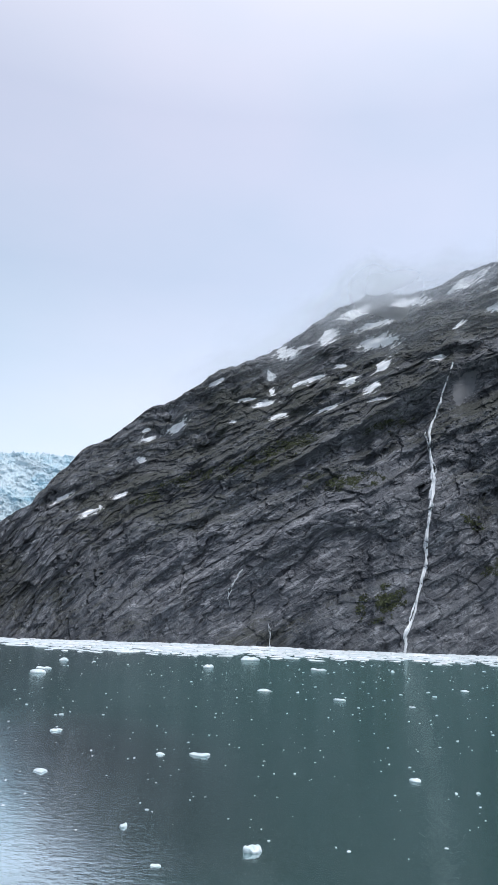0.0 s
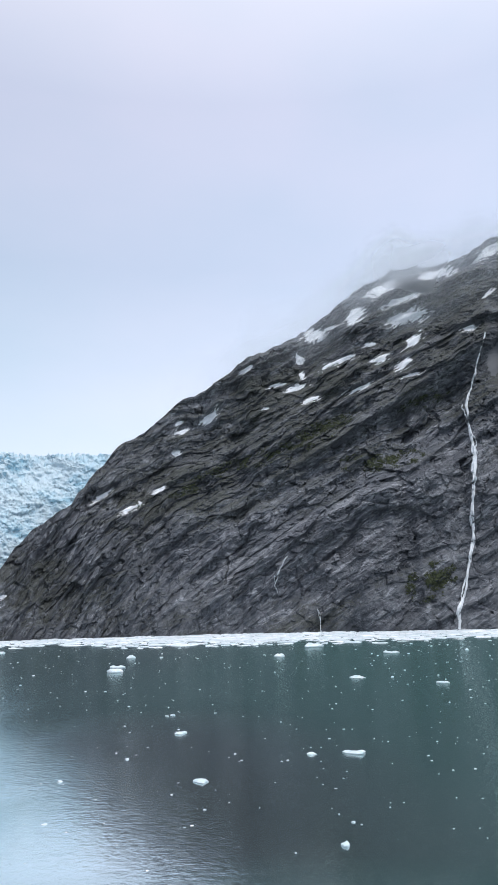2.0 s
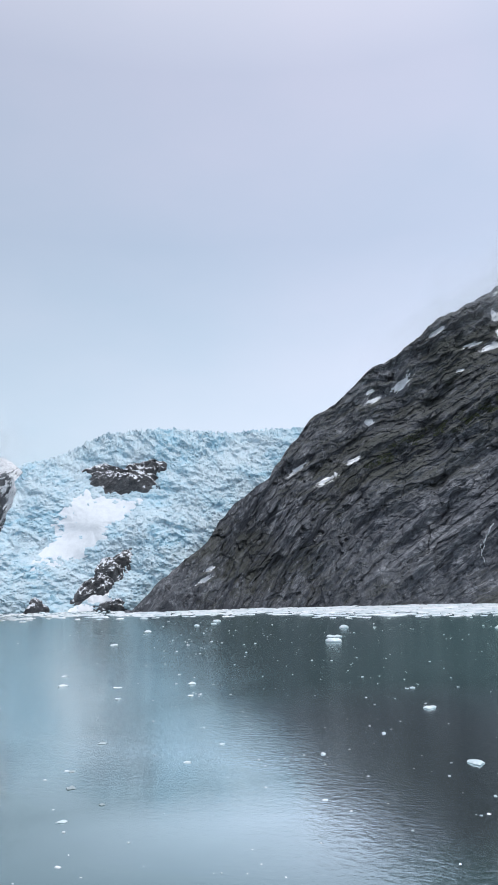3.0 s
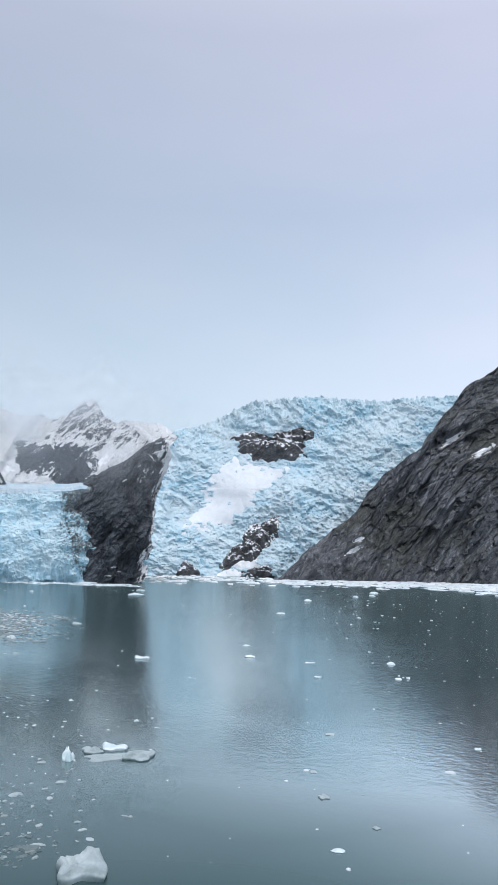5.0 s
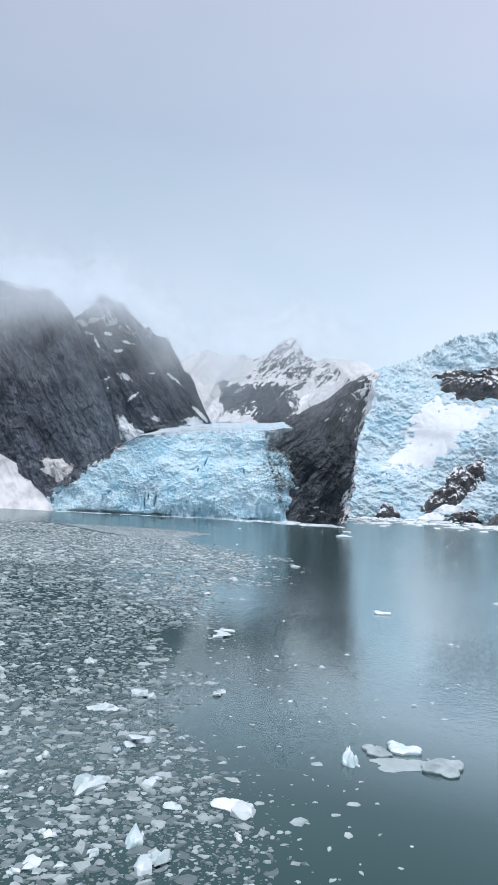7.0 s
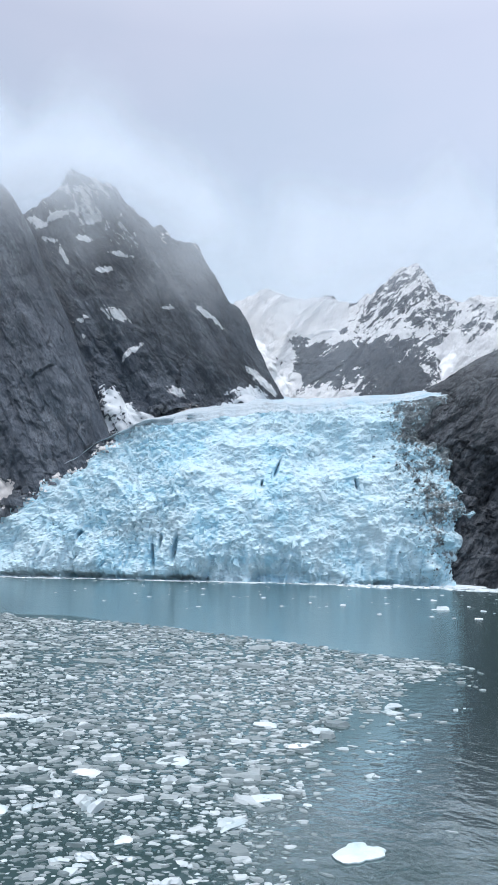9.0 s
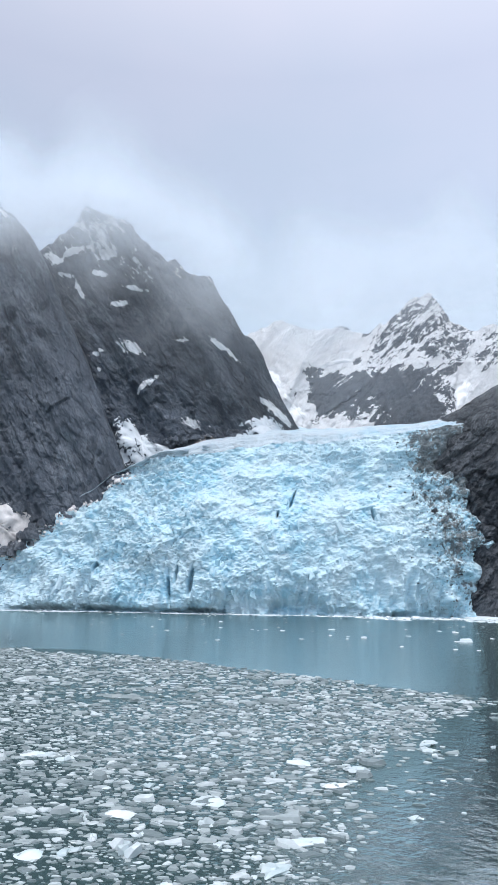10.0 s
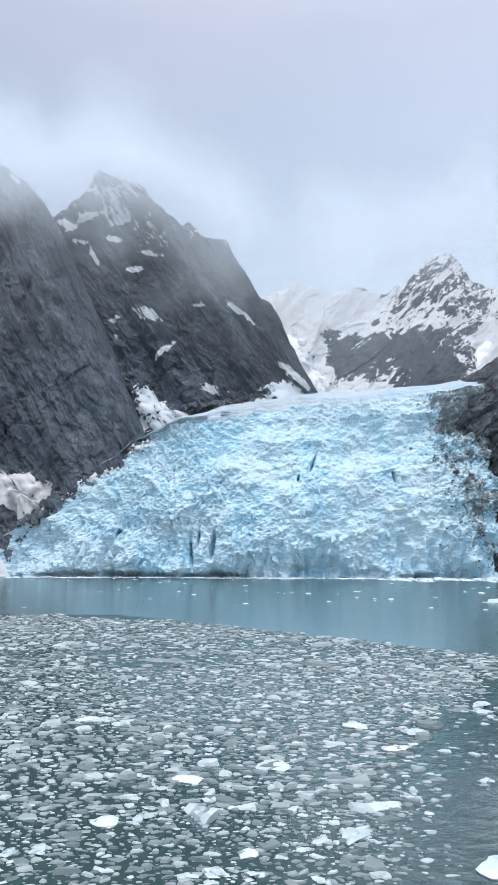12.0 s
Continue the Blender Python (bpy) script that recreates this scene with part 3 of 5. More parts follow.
    p[:, 2] = np.where(back > 0, p[:, 2] - back * back * (p[:, 2] + 6), p[:, 2])
    return p


def on_a(az, e):
    """The parameter t at which the mountain's face shows at that height."""
    base = 226.0 - 20 * np.clip((az - 5) / 20, 0, 1) + 5 * np.sin(np.radians(az * 9)) + 3 * vnoise(az * 0.7, 0 * az, 0 * az)
    top = np.maximum(RIDGE_A(az), -0.019)
    e0 = -EYE_H / base - 0.012
    return (e - e0) / (top - e0)


BACK = np.array([1.04, 1.12, 1.3, 1.6, 2.0])
rows_t = np.concatenate([np.linspace(0, 1, 335), BACK])
rock_mountain = tagged(sheet("rock_mountain", surf_a, np.concatenate([np.linspace(-60, -28, 90), np.linspace(-27.9, 25.4, 640)]), rows_t, MAT["rock"], True),
       "long dark glacier-scoured rock mountain rising from the fjord", "mountain")


def cling(ob):
    """How readily snow stays round the patches on the long mountain."""
    co = np.empty(len(ob.data.vertices) * 3, np.float32)
    ob.data.vertices.foreach_get("co", co)
    x, y, z = co[0::3] - REF_A[0], co[1::3] - REF_A[1], co[2::3]
    az, e = np.degrees(np.arctan2(-x, y)), (z - EYE_H) / np.hypot(x, y)
    k = 0 * az
    for az0, e0, rx, ry, tilt in SNOW_A1 + SNOW_A2 + SNOW_A3:
        px, py = (az - az0) * -4.4, (e - e0) * 255
        c, sn = math.cos(radians(tilt)), math.sin(radians(tilt))
        k = np.maximum(k, np.exp(-((px * c + py * sn) / (1.7 * rx)) ** 2 - ((py * c - px * sn) / (1.5 * ry + 0.3)) ** 2))
    high = 0.10 * np.clip((e - 0.30) / 0.12, 0, 1)
    ob.data.attributes.new("snow", "FLOAT", "POINT").data.foreach_set("value", (1.15 * k + high - 0.36).astype(np.float32))


cling(rock_mountain)

# ---- hanging glacier ----
REF_R = (-8.5, 5.6)
RIDGE_R = curve([(44, 0.12), (38, 0.15), (33.9, 0.164), (31.5, 0.180), (29.7, 0.188), (27.5, 0.208), (26.2, 0.221), (23.5, 0.226), (21.8, 0.229), (20.3, 0.229),
                 (18.3, 0.226), (16.6, 0.222), (14.1, 0.225), (10.8, 0.226), (6, 0.22), (0, 0.21)])


def surf_r(az, t, smooth_ice=False):
    base = 234 + 3 * np.sin(az * 0.5)
    e0 = -EYE_H / base - 0.01
    top = RIDGE_R(az)
    tt = np.minimum(t, 1.0)
    e = e0 + (top - e0) * tt
    dist = base + 46 * tt ** 1.2
    s, z = az * -4.1, e * 240
    # The ice bends round the rock and tilts down to the bay.
    q = z + 0.35 * s
    wx, wy = 3.0 * fbm(s * 0.07, q * 0.07, 0 * s, 4), 3.0 * fbm(s * 0.07, q * 0.07, 0 * s + 4, 4)
    f1, gap, rid = cells((s + wx) * 0.42, (q + wy) * 0.46)
    g1, gap2, rid2 = cells((s - wy) * 1.2, (q + wx) * 1.35)
    h1, gap3, rid3 = cells((s + wy) * 2.3, (q - wx) * 2.4)
    block = 0.55 * rid - 0.8 * np.exp(-(gap / 0.06) ** 2) + 0.36 * rid2 - 0.3 * np.exp(-(gap2 / 0.10) ** 2) + 0.26 * rid3
    lines = 0.55 * ridged((s + wx) * 0.10, (q + wy) * 0.42, 0 * s + 6, 4, 0.6)
    swell = 2.6 * fbm(s * 0.05, z * 0.06, 0 * s + 2, 3) + (0.0 if smooth_ice else 0.6) * fbm(s * 0.5, z * 0.8, 0 * s, 5, 0.65)
    rough = 0.35 + 0.9 * np.clip(fbm(s * 0.05, z * 0.06, 0 * s + 11, 3) + 0.5, 0, 1)
    x1, y1 = (az - 27.2) * -4.1, (e - 0.092) * 240
    calm = np.exp(-(((x1 * 0.79 + y1 * 0.61) / 19.0) ** 2 + ((y1 * 0.79 - x1 * 0.61) / 8.0) ** 2) ** 2)
    swell = swell + (1 - calm) * (1.5 * ridged(s * 0.045 + 0.3 * wx, q * 0.075, 0 * s + 14, 2, 0.5) - 0.8)
    block = 0.58 * (block + lines) * (1 - 0.95 * calm) * rough * (0.0 if smooth_ice else 1.0)
    out = block + swell
    crest = (0.0014 * np.clip(rid3, -0.3, 1) + 0.0016 * rid2) * tt ** 8
    back = np.maximum(t - 1.0, 0)
    p = polar(REF_R, az, dist - out + back * 150, e + crest + 0.0022 * block * tt)
    p[:, 2] = np.where(back > 0, p[:, 2] - back * back * 12, p[:, 2])
    return p


def on_r(az, e):
    base = 234 + 3 * np.sin(az * 0.5)
    e0 = -EYE_H / base - 0.01
    return (e - e0) / (RIDGE_R(az) - e0)


def part_of(root, ob):
    """Makes ob a part of the thing root, where it stands."""
    ob.parent = root
    ob.matrix_parent_inverse = Matrix.Translation(root.location).inverted()
    return ob


def serac_mesh(seed, material):
    """One angular block of ice, about a metre across, taller than wide."""
    rng = random.Random(seed)
    bm = bmesh.new()
    for i in range(13):
        a, h = rng.uniform(0, 6.283), rng.choice((-0.6, -0.1, 0.35, 0.6, 0.8))
        r = rng.uniform(0.3, 0.55) * (1.0 if h < 0.3 else 0.75)
        bm.verts.new((r * math.cos(a), r * math.sin(a) * 0.75, h + rng.uniform(-0.12, 0.12)))
    bmesh.ops.convex_hull(bm, input=bm.verts)
    loose = [v for v in bm.verts if not v.link_faces]
    bmesh.ops.delete(bm, geom=loose, context="VERTS")
    me = bpy.data.meshes.new("serac")
    bm.to_mesh(me)
    bm.free()
    me.materials.append(material)
    return me


def seracs(root, place, us, vs, count, size, material, seed):
    """Blocks of ice standing out of a glacier's surface, as its parts."""
    rng = np.random.default_rng(seed)
    shapes = [serac_mesh(seed + i, material) for i in range(8)]
    u, v = rng.uniform(*us, count), rng.uniform(*vs, count)
    p = place(u, v)
    for i in range(count):
        ob = new("serac", shapes[i % 8])
        k = size * rng.lognormal(0, 0.35)
        ob.location = p[i] - np.array([0, 0, 0.1 * k])
        ob.rotation_euler = (rng.normal(0, 0.25), rng.normal(0, 0.25), rng.uniform(0, 6.28))
        ob.scale = (k * rng.uniform(0.8, 1.5), k, k * rng.uniform(0.7, 1.3))
        part_of(root, ob)


hanging = new("hanging_glacier")
hanging.location = surf_r(np.array([27.0]), np.array([0.05]))[0]
part_of(hanging, sheet("ice_surface", surf_r, np.linspace(38, 5, 560), np.concatenate([np.linspace(0, 1, 290), BACK]), MAT["ice_hanging"]))
tagged(hanging, "broad pale blue glacier, broken into seracs, spilling down beside rock", "glacier")
seracs(hanging, surf_r, (12, 33), (0.1, 0.95), 300, 0.8, MAT["ice_hanging"], 200)

# ---- tidewater glacier ----
TOP_L = curve([(-30, 1.5), (-26.6, 3.0), (-24, 4.7), (-21.2, 7.0), (-17.6, 10.4), (-14, 12.8), (-9.7, 14.4), (-4.5, 15.4), (1, 16.2), (9.5, 16.9), (15, 17.5), (20.5, 18.2), (26, 18.4)])


# dark open cracks in the ice front: across, up, half width, half height, lean
SLOTS_L = [(3.3, 10.4, 0.14, 0.9, 0.35), (-5.7, 2.7, 0.22, 1.2, 0.12), (-7.6, 1.9, 0.16, 1.3, -0.1), (-14.4, 3.9, 0.18, 0.32, 0.3), (-7.0, 3.2, 0.15, 0.8, 0.1), (1.9, 8.9, 0.1, 0.3, 0.2), (10.6, 9.0, 0.12, 0.5, -0.2)]


def surf_l(v, t):
    top = TOP_L(v) + 0.2 * fbm(v * 0.3, 0 * v, 0 * v + 31, 4, 0.6)
    tt = np.minimum(t, 1.0)
    z = -0.6 + (top + 0.6) * tt
    d = 137.4 + 0.7 * np.sin(v * 0.23) + 4.0 * tt ** 1.4 * np.clip(top / 12, 0.3, 1) + 2.6 * np.clip((v - 16.6 + 1.6 * fbm(z * 0.35, 0 * v, 0 * v + 6, 3) - 0.06 * z) / 5, 0, 1) ** 2 + 2.0 * np.clip((-22 - v) / 6, 0, 1) ** 2
    wx, wz = 1.6 * fbm(v * 0.2, z * 0.2, 0 * v, 4), 1.6 * fbm(v * 0.2, z * 0.2, 0 * v + 4, 4)
    f1, gap, rid = cells((v + wx) * 0.85 + z * 0.06, (z + wz) * 0.62)
    g1, gap2, rid2 = cells((v - wz) * 2.5, (z + wx) * 1.9)
    h1, gap3, rid3 = cells((v + wz) * 4.6, (z - wx) * 3.8)
    face = np.clip((4.2 - z) / 2.0, 0, 1)
    flutes = 0.55 * ridged((v + 0.5 * wx) * 0.75, z * 0.10, 0 * v + 3, 3) * face
    lines = 0.22 * ridged((v + wx) * 0.85, (z + wz) * 0.5, 0 * v + 6, 4, 0.6)
    block = 0.16 * rid - 0.30 * np.exp(-(gap / 0.05) ** 2) + 0.15 * rid2 - 0.16 * np.exp(-(gap2 / 0.09) ** 2) + 0.15 * rid3 + lines
    block = 0.62 * block * (0.2 + 1.15 * np.clip(1.3 * fbm(v * 0.11, z * 0.15, 0 * v + 9, 3) + 0.45, 0, 1))
    swell = 1.6 * fbm(v * 0.12, z * 0.16, 0 * v + 2, 3) + 0.35 * ridged(v * 0.30 + 0.2 * wx, z * 0.16, 0 * v + 13, 3, 0.55) + 0.20 * fbm(v * 1.2, z * 1.5, 0 * v, 6, 0.7)
    foot = np.clip(1.6 * fbm(v * 0.16, 0 * v, 0 * v + 41, 3) + 0.45 + 0.5 * np.exp(-((v + 13) / 5.0) ** 2), 0, 1)
    notch = -1.5 * foot * np.exp(-((z - 0.05) / (0.16 + 0.22 * foot)) ** 2)
    cave = -1.3 * np.exp(-(((v - 2.0) / 6.0) ** 2 + ((z - 0.4) / 1.1) ** 2)) * (1 + 0.6 * fbm(v * 0.6, z * 0.6, 0 * v + 5, 2))
    out = block * (1 - 0.45 * face) + swell + flutes + cave + notch
    for cv, cz, wv, wz, lean in SLOTS_L:
        out = out - 1.6 * np.exp(-(((v - cv - lean * (z - cz)) / wv) ** 2 + ((z - cz) / wz) ** 2) ** 2)
    back = np.maximum(t - 1.0, 0)
    rise = np.clip(back, 0, 1)
    lift = 0.35 * block * tt * np.clip((v + 21) / 6, 0.15, 1)
    fade = 1 - 0.9 * np.clip(rise * 2.5, 0, 1)
    shelf = 0.34 * saw(rise * 5.5 + 0.25 * fbm(v * 0.18, rise * 2, 0 * v + 8, 3) + v * 0.01, 0.3) * np.clip(rise * 5, 0, 1) * (1 - rise) * np.clip((v + 15) / 6, 0, 1)
    wide = np.clip((v + 12) / 12, 0.03, 1)
    return bay(v, d - out * fade + rise * 4.5 * wide, z + lift * fade + rise * (2.6 - 0.05 * v) * wide + shelf)


def ice_l_material():
    """The same ice with grey moraine grit along its edge against the black rock."""
    m, col, n1, n2 = glacier_material("tidewater_glacier_ice", (0.60, 0.75, 0.82), (0.41, 0.67, 0.80), (0.42, 0.50, 0.54), 0.16, 3.6)
    x, y, z = m.axis("X"), m.axis("Y"), m.axis("Z")
    v = m.math("ADD", m.math("MULTIPLY", m.math("SUBTRACT", x, BAY[0]), math.cos(BAY_AZ)), m.math("MULTIPLY", m.math("SUBTRACT", y, BAY[1]), math.sin(BAY_AZ)))
    edge = m.math("ADD", m.math("MULTIPLY", m.math("MINIMUM", m.math("SUBTRACT", v, 15.6), 1.0), 0.06), m.math("MULTIPLY", m.math("SUBTRACT", z, 9.0), 0.012))
    grit = m.math("ADD", edge, m.math("ADD", m.math("MULTIPLY", m.noise(0.45, 5, 0.6), 0.55), m.math("MULTIPLY", m.noise(2.2, 8, 0.78), 0.95)))
    col = m.mix(m.ramp(grit, [(0.76, 0.0), (0.84, 0.85)]), col, (0.13, 0.13, 0.128))
    return m.finish(col, 0.7, m.bump(n2, 0.35, 0.15), 0.15)


MAT["ice_tide"] = ice_l_material()
tide = new("tidewater_glacier")
tide.location = surf_l(np.array([-3.0]), np.array([0.04]))[0]
tagged(tide, "blue-white glacier front, heavily crevassed, ending in the water", "glacier")
part_of(tide, sheet("ice_front", surf_l, np.linspace(-30, 23, 570), np.linspace(0, 1, 290), MAT["ice_tide"]))
part_of(tide, tagged(sheet("upper_snowfield", surf_l, np.linspace(-30, 23, 320), np.linspace(1.0, 2.0, 60), MAT["upper"]), "smooth snow-covered upper ice"))
seracs(tide, surf_l, (-19, 14.5), (0.12, 0.96), 300, 0.34, MAT["ice_tide"], 300)


def on_l(v, z):
    return (z + 0.6) / (TOP_L(v) + 0.6)


# ---- steep mountain beyond the tidewater glacier: a near buttress and a peak behind ----
def wall_surface(ridge, d0, lean, foot, tilt, rough=1.0, jag=0.5, seed=0.0, spurs=0.0):
    """A rock face in the bay's axes, from its foot up to a ridge line, and down again behind."""

    def surf(v, t):
        top = ridge(v)
        tt = np.minimum(t, 1.0)
        low = np.minimum(foot(v) if callable(foot) else foot, top - 0.2)
        z = low + (top - low) * tt
        a = radians(tilt)
        al, ac = v * math.cos(a) + z * math.sin(a), -v * math.sin(a) + z * math.cos(a)
        out = 1.0 * fbm(v * 0.07, z * 0.05, 0 * v + seed, 3) + 0.5 * fbm(al * 0.14, ac * 0.3, 0 * v + seed + 2, 4, 0.55) + 0.35 * ridged(al * 0.12, ac * 0.32, 0 * v + seed + 1, 3, 0.5)
        out = out + 0.30 * crag(al * 2.6 + seed * 7, ac * 2.6, v * 2.6, z * 2.6 + seed * 5) + 0.18 * fbm(v * 1.1, z * 1.1, 0 * v + seed, 4, 0.6) - 0.9
        out = rough * (out + 0.7 * ridged(al * 0.035, ac * 0.17, 0 * v + seed + 9, 3, 0.5)) * np.clip(1.3 - tt, 0.25, 1)
        out = out + spurs * (ridged((v + 0.35 * z * np.sign(v - 15)) * 0.11 + 0.4 * vnoise(v * 0.1, z * 0.1, 0 * v), z * 0.03, 0 * v + seed + 3, 3, 0.55) - 0.5)
        back = np.maximum(t - 1.0, 0)
        crest = jag * fbm(v * 0.35, 0 * v, 0 * v + seed, 5, 0.6) * tt ** 5
        d = d0 + lean * tt - out + back * 45
        return bay(v, d, np.where(back > 0, z + crest - back * back * (top + 4), z + crest + 0.25 * out * tt))

    return surf


RIDGE_B1 = curve([(-80, 40), (-60, 45), (-38, 43), (-29, 42.7), (-26.2, 41.2), (-24, 38.1), (-22.3, 35), (-20.4, 30.1), (-17.9, 25.4), (-16.1, 20.7), (-14.3, 16.2), (-12.5, 12.0)])
RIDGE_B2 = curve([(-36, 36), (-24, 37.5), (-21.5, 39.5), (-19.6, 42.0), (-18.0, 42.7), (-16.2, 42.4), (-14.4, 41.2), (-12.0, 38.6), (-8.3, 36.0), (-5.6, 34.6), (-2.3, 30.0), (0.7, 25.6), (3.5, 20.4), (5.2, 17.3)])
RIDGE_M = curve([(v, z * 1.085) for v, z in [(-10, 26), (-6, 29), (-2, 31.8), (-0.4, 32.4), (2.8, 33.2), (7.6, 32.8), (11.2, 32.9), (14.6, 32.6), (17.8, 34.8), (19.6, 37.0), (22.0, 37.6),
                 (24.6, 34.0), (27, 32.8), (29.7, 33.6), (36.8, 33.4), (40.4, 32.5), (42, 31)]])
FOOT_M = curve([(-10, 13), (31, 13), (35, 26), (39, 31)])
surf_b1 = wall_surface(RIDGE_B1, 141.0, 1.5, -1.0, -62, 1.0, 0.4, 1.0)
surf_b2 = wall_surface(RIDGE_B2, 143.2, 1.8, 9.0, -58, 0.95, 0.8, 4.0)
surf_m = wall_surface(RIDGE_M, 148.5, 13.0, FOOT_M, 62, 0.6, 0.45, 8.0, 0.6)


def snow_lies(ob, us, ts, field):
    """How readily snow stays, point by point over a face."""
    u, t = (g.ravel() for g in np.meshgrid(us, ts, indexing="ij"))
    at = ob.data.attributes.new("snow", "FLOAT", "POINT")
    co = np.empty(len(ob.data.vertices) * 3, np.float32)
    ob.data.vertices.foreach_get("co", co)
    at.data.foreach_set("value", np.clip(field(u, co[2::3]), -1, 2).astype(np.float32))


# across, up, half length, half width, tilt
SNOW_B = [(-13.2, 26.6, 1.1, .5, -20), (-16.9, 25.9, .5, .25, 20), (-12.2, 22.2, .6, .2, 42), (-11.0, 23.3, .7, .2, 45), (-15.1, 31.8, .8, .25, 10), (-17.1, 35.0, .6, .25, 0), (-20.9, 35.0, .7, .22, -10), (-19.0, 32.6, 1.3, .15, -65),
          (-8.2, 27.7, .6, .16, 0), (-3.8, 27.0, 1.2, .2, -35), (-13.5, 33.7, 1.2, .18, -10), (-22.2, 37.0, 1.2, .4, -25), (-20.2, 37.4, 1.6, .35, 20), (-16.6, 37.4, .9, .5, 10), (1.9, 20.2, 2.0, .25, -42), (-6.7, 18.8, 1.3, .3, -15), (-16.4, 24.2, .25, .2, 0)]

# across, up, half width, half height, how much more (or less) snow
SNOW_IN_M = [(2.0, 33.0, 6.0, 2.6, .75), (8.0, 33.5, 5.0, 1.6, .45), (0.5, 28.2, 3.0, 2.5, .7), (3.2, 25.4, 2.0, 2.0, .7), (4.0, 22.0, 2.2, 1.8, .7), (8.5, 19.6, 4.0, 1.2, .7), (13.0, 20.0, 1.4, 0.8, .5), (9.5, 30.5, 3.6, 1.0, .6), (17.5, 29.7, 3.0, .7, .4), (24.6, 26.6, 2.0, 1.5, .7),
             (23.9, 22.5, 1.2, 2.6, .7), (27.5, 28.0, 3.0, 2.0, .4), (9.5, 24.6, 3.6, 2.4, -.36), (18.0, 23.2, 3.4, 3.2, -.36), (13.5, 28.0, 3.0, 1.6, -.3), (12.2, 22.6, 0.8, 1.8, .3), (20.3, 24.6, 0.6, 2.0, .3)]


def snow_m(v, z):
    w = v + 1.2 * fbm(v * 0.35, z * 0.35, 0 * v + 3, 4, 0.6)
    y = z + 1.2 * fbm(v * 0.35, z * 0.35, 0 * v + 9, 4, 0.6)
    g = 0.38 + 0.009 * (z - 24) + 0.02 * np.clip(v - 25, 0, 8)
    for cv, cz, rv, rz, k in SNOW_IN_M:
        g = g + k * np.exp(-(((w - cv) / rv) ** 2 + ((y - cz) / rz) ** 2))
    return g


def snow_b2(v, z):
    top = 0.18 + 0.055 * (z - 36.0) + 0.14 * fbm(v * 0.3, z * 0.3, 0 * v, 4) + 0.02 * np.clip(-20 - v, 0, 6)
    for cv, cz, rx, ry, tilt in SNOW_B:
        c, sn = math.cos(radians(tilt)), math.sin(radians(tilt))
        px, py = v - cv, z - cz
        top = np.maximum(top, 1.0 * np.exp(-((px * c + py * sn) / (1.6 * rx)) ** 2 - ((py * c - px * sn) / (1.5 * ry + 0.08)) ** 2) - 0.1)
    return np.clip(top, -0.3, 0.8)


BACK_W = np.array([1.05, 1.2, 1.5, 2.0])
tagged(sheet("cliff_buttress", surf_b1, np.concatenate([np.linspace(-80, -42, 60), np.linspace(-41.8, -12.5, 270)]), np.concatenate([np.linspace(0, 1, 280), BACK_W]), MAT["cliff"], True),
       "sheer dark grey rock buttress with its top in cloud", "mountain")
us_b, ts_b = np.linspace(-36, 5.2, 330), np.concatenate([np.linspace(0, 1, 260), BACK_W])
cliff_peak = tagged(sheet("cliff_peak", surf_b2, us_b, ts_b, MAT["cliff_top"], True), "steep dark rock peak flecked with snow, half in mist", "mountain")
snow_lies(cliff_peak, us_b, ts_b, snow_b2)
us_m, ts_m = np.linspace(-10, 39, 400), np.concatenate([np.linspace(0, 1, 220), BACK_W])
snowy_peak = tagged(sheet("snowy_peak", surf_m, us_m, ts_m, MAT["peak"], True), "distant rugged peak, rock and snow mixed, summit in cloud", "mountain")
snow_lies(snowy_peak, us_m, ts_m, snow_m)


# ---- black rock horn between the two glaciers ----
HORN_L = curve([(-1, 17.6), (2.6, 17.0), (8, 16.1), (13.5, 16.0), (17.4, 16.9), (19.7, 19.2), (22.7, 23.2), (24.6, 26.6), (26.9, 29.2), (28.7, 31.3), (29.6, 34.0)])
HORN_R = curve([(-1, 31.6), (3, 32.0), (5.3, 32.3), (9.8, 33.4), (14.2, 34.2), (19.3, 35.0), (23.3, 36.5), (26.7, 37.4), (28.7, 36.8), (29.6, 34.0)])


def surf_k(phi, t):
    z = -1 + 30.6 * t
    lo, hi = HORN_L(z), HORN_R(z)
    c, w = (lo + hi) / 2, (hi - lo) / 2
    a = np.radians(phi)
    v, d = c + w * np.sin(a), 143.8 + 2.0 * t - (4.0 + 0.25 * w) * np.cos(a)
    al, ac = v * 0.5 + z * 0.87, -v * 0.87 + z * 0.5
    out = 0.9 * fbm(v * 0.12, z * 0.1, d * 0.1, 3) + 0.55 * ridged(al * 0.12, ac * 0.4, 0 * v + 3, 4, 0.55) + 0.22 * fbm(v * 0.9, z * 0.9, d * 0.9, 4, 0.6)
    out = (out + 0.5 * crag(al * 2.4, ac * 2.4, v * 2.4, z * 2.4)) * np.clip(1.35 - t, 0.4, 1) * np.clip(w / 3, 0.1, 1)
    return bay(v + 0.8 * (out - 0.6) * np.sin(a), d - out * np.cos(a), z)


us_k, ts_k = np.linspace(-115, 115, 190), np.linspace(0, 1, 240)
rock_horn = tagged(sheet("rock_horn", surf_k, us_k, ts_k, MAT["horn"], True), "black rock spur flecked with snow between two glaciers", "rock")


def snow_k(phi, z):
    """Snow dusts the spur's crown and the flank against the ice."""
    side = np.sin(np.radians(phi))
    return -0.02 + 0.62 * np.clip((z - 19) / 8, 0, 1) * np.clip(0.6 + side, 0, 1) + 0.55 * np.clip((side - 0.62) / 0.3, 0, 1) + 0.22 * np.clip((2.5 - z) / 3, 0, 1)


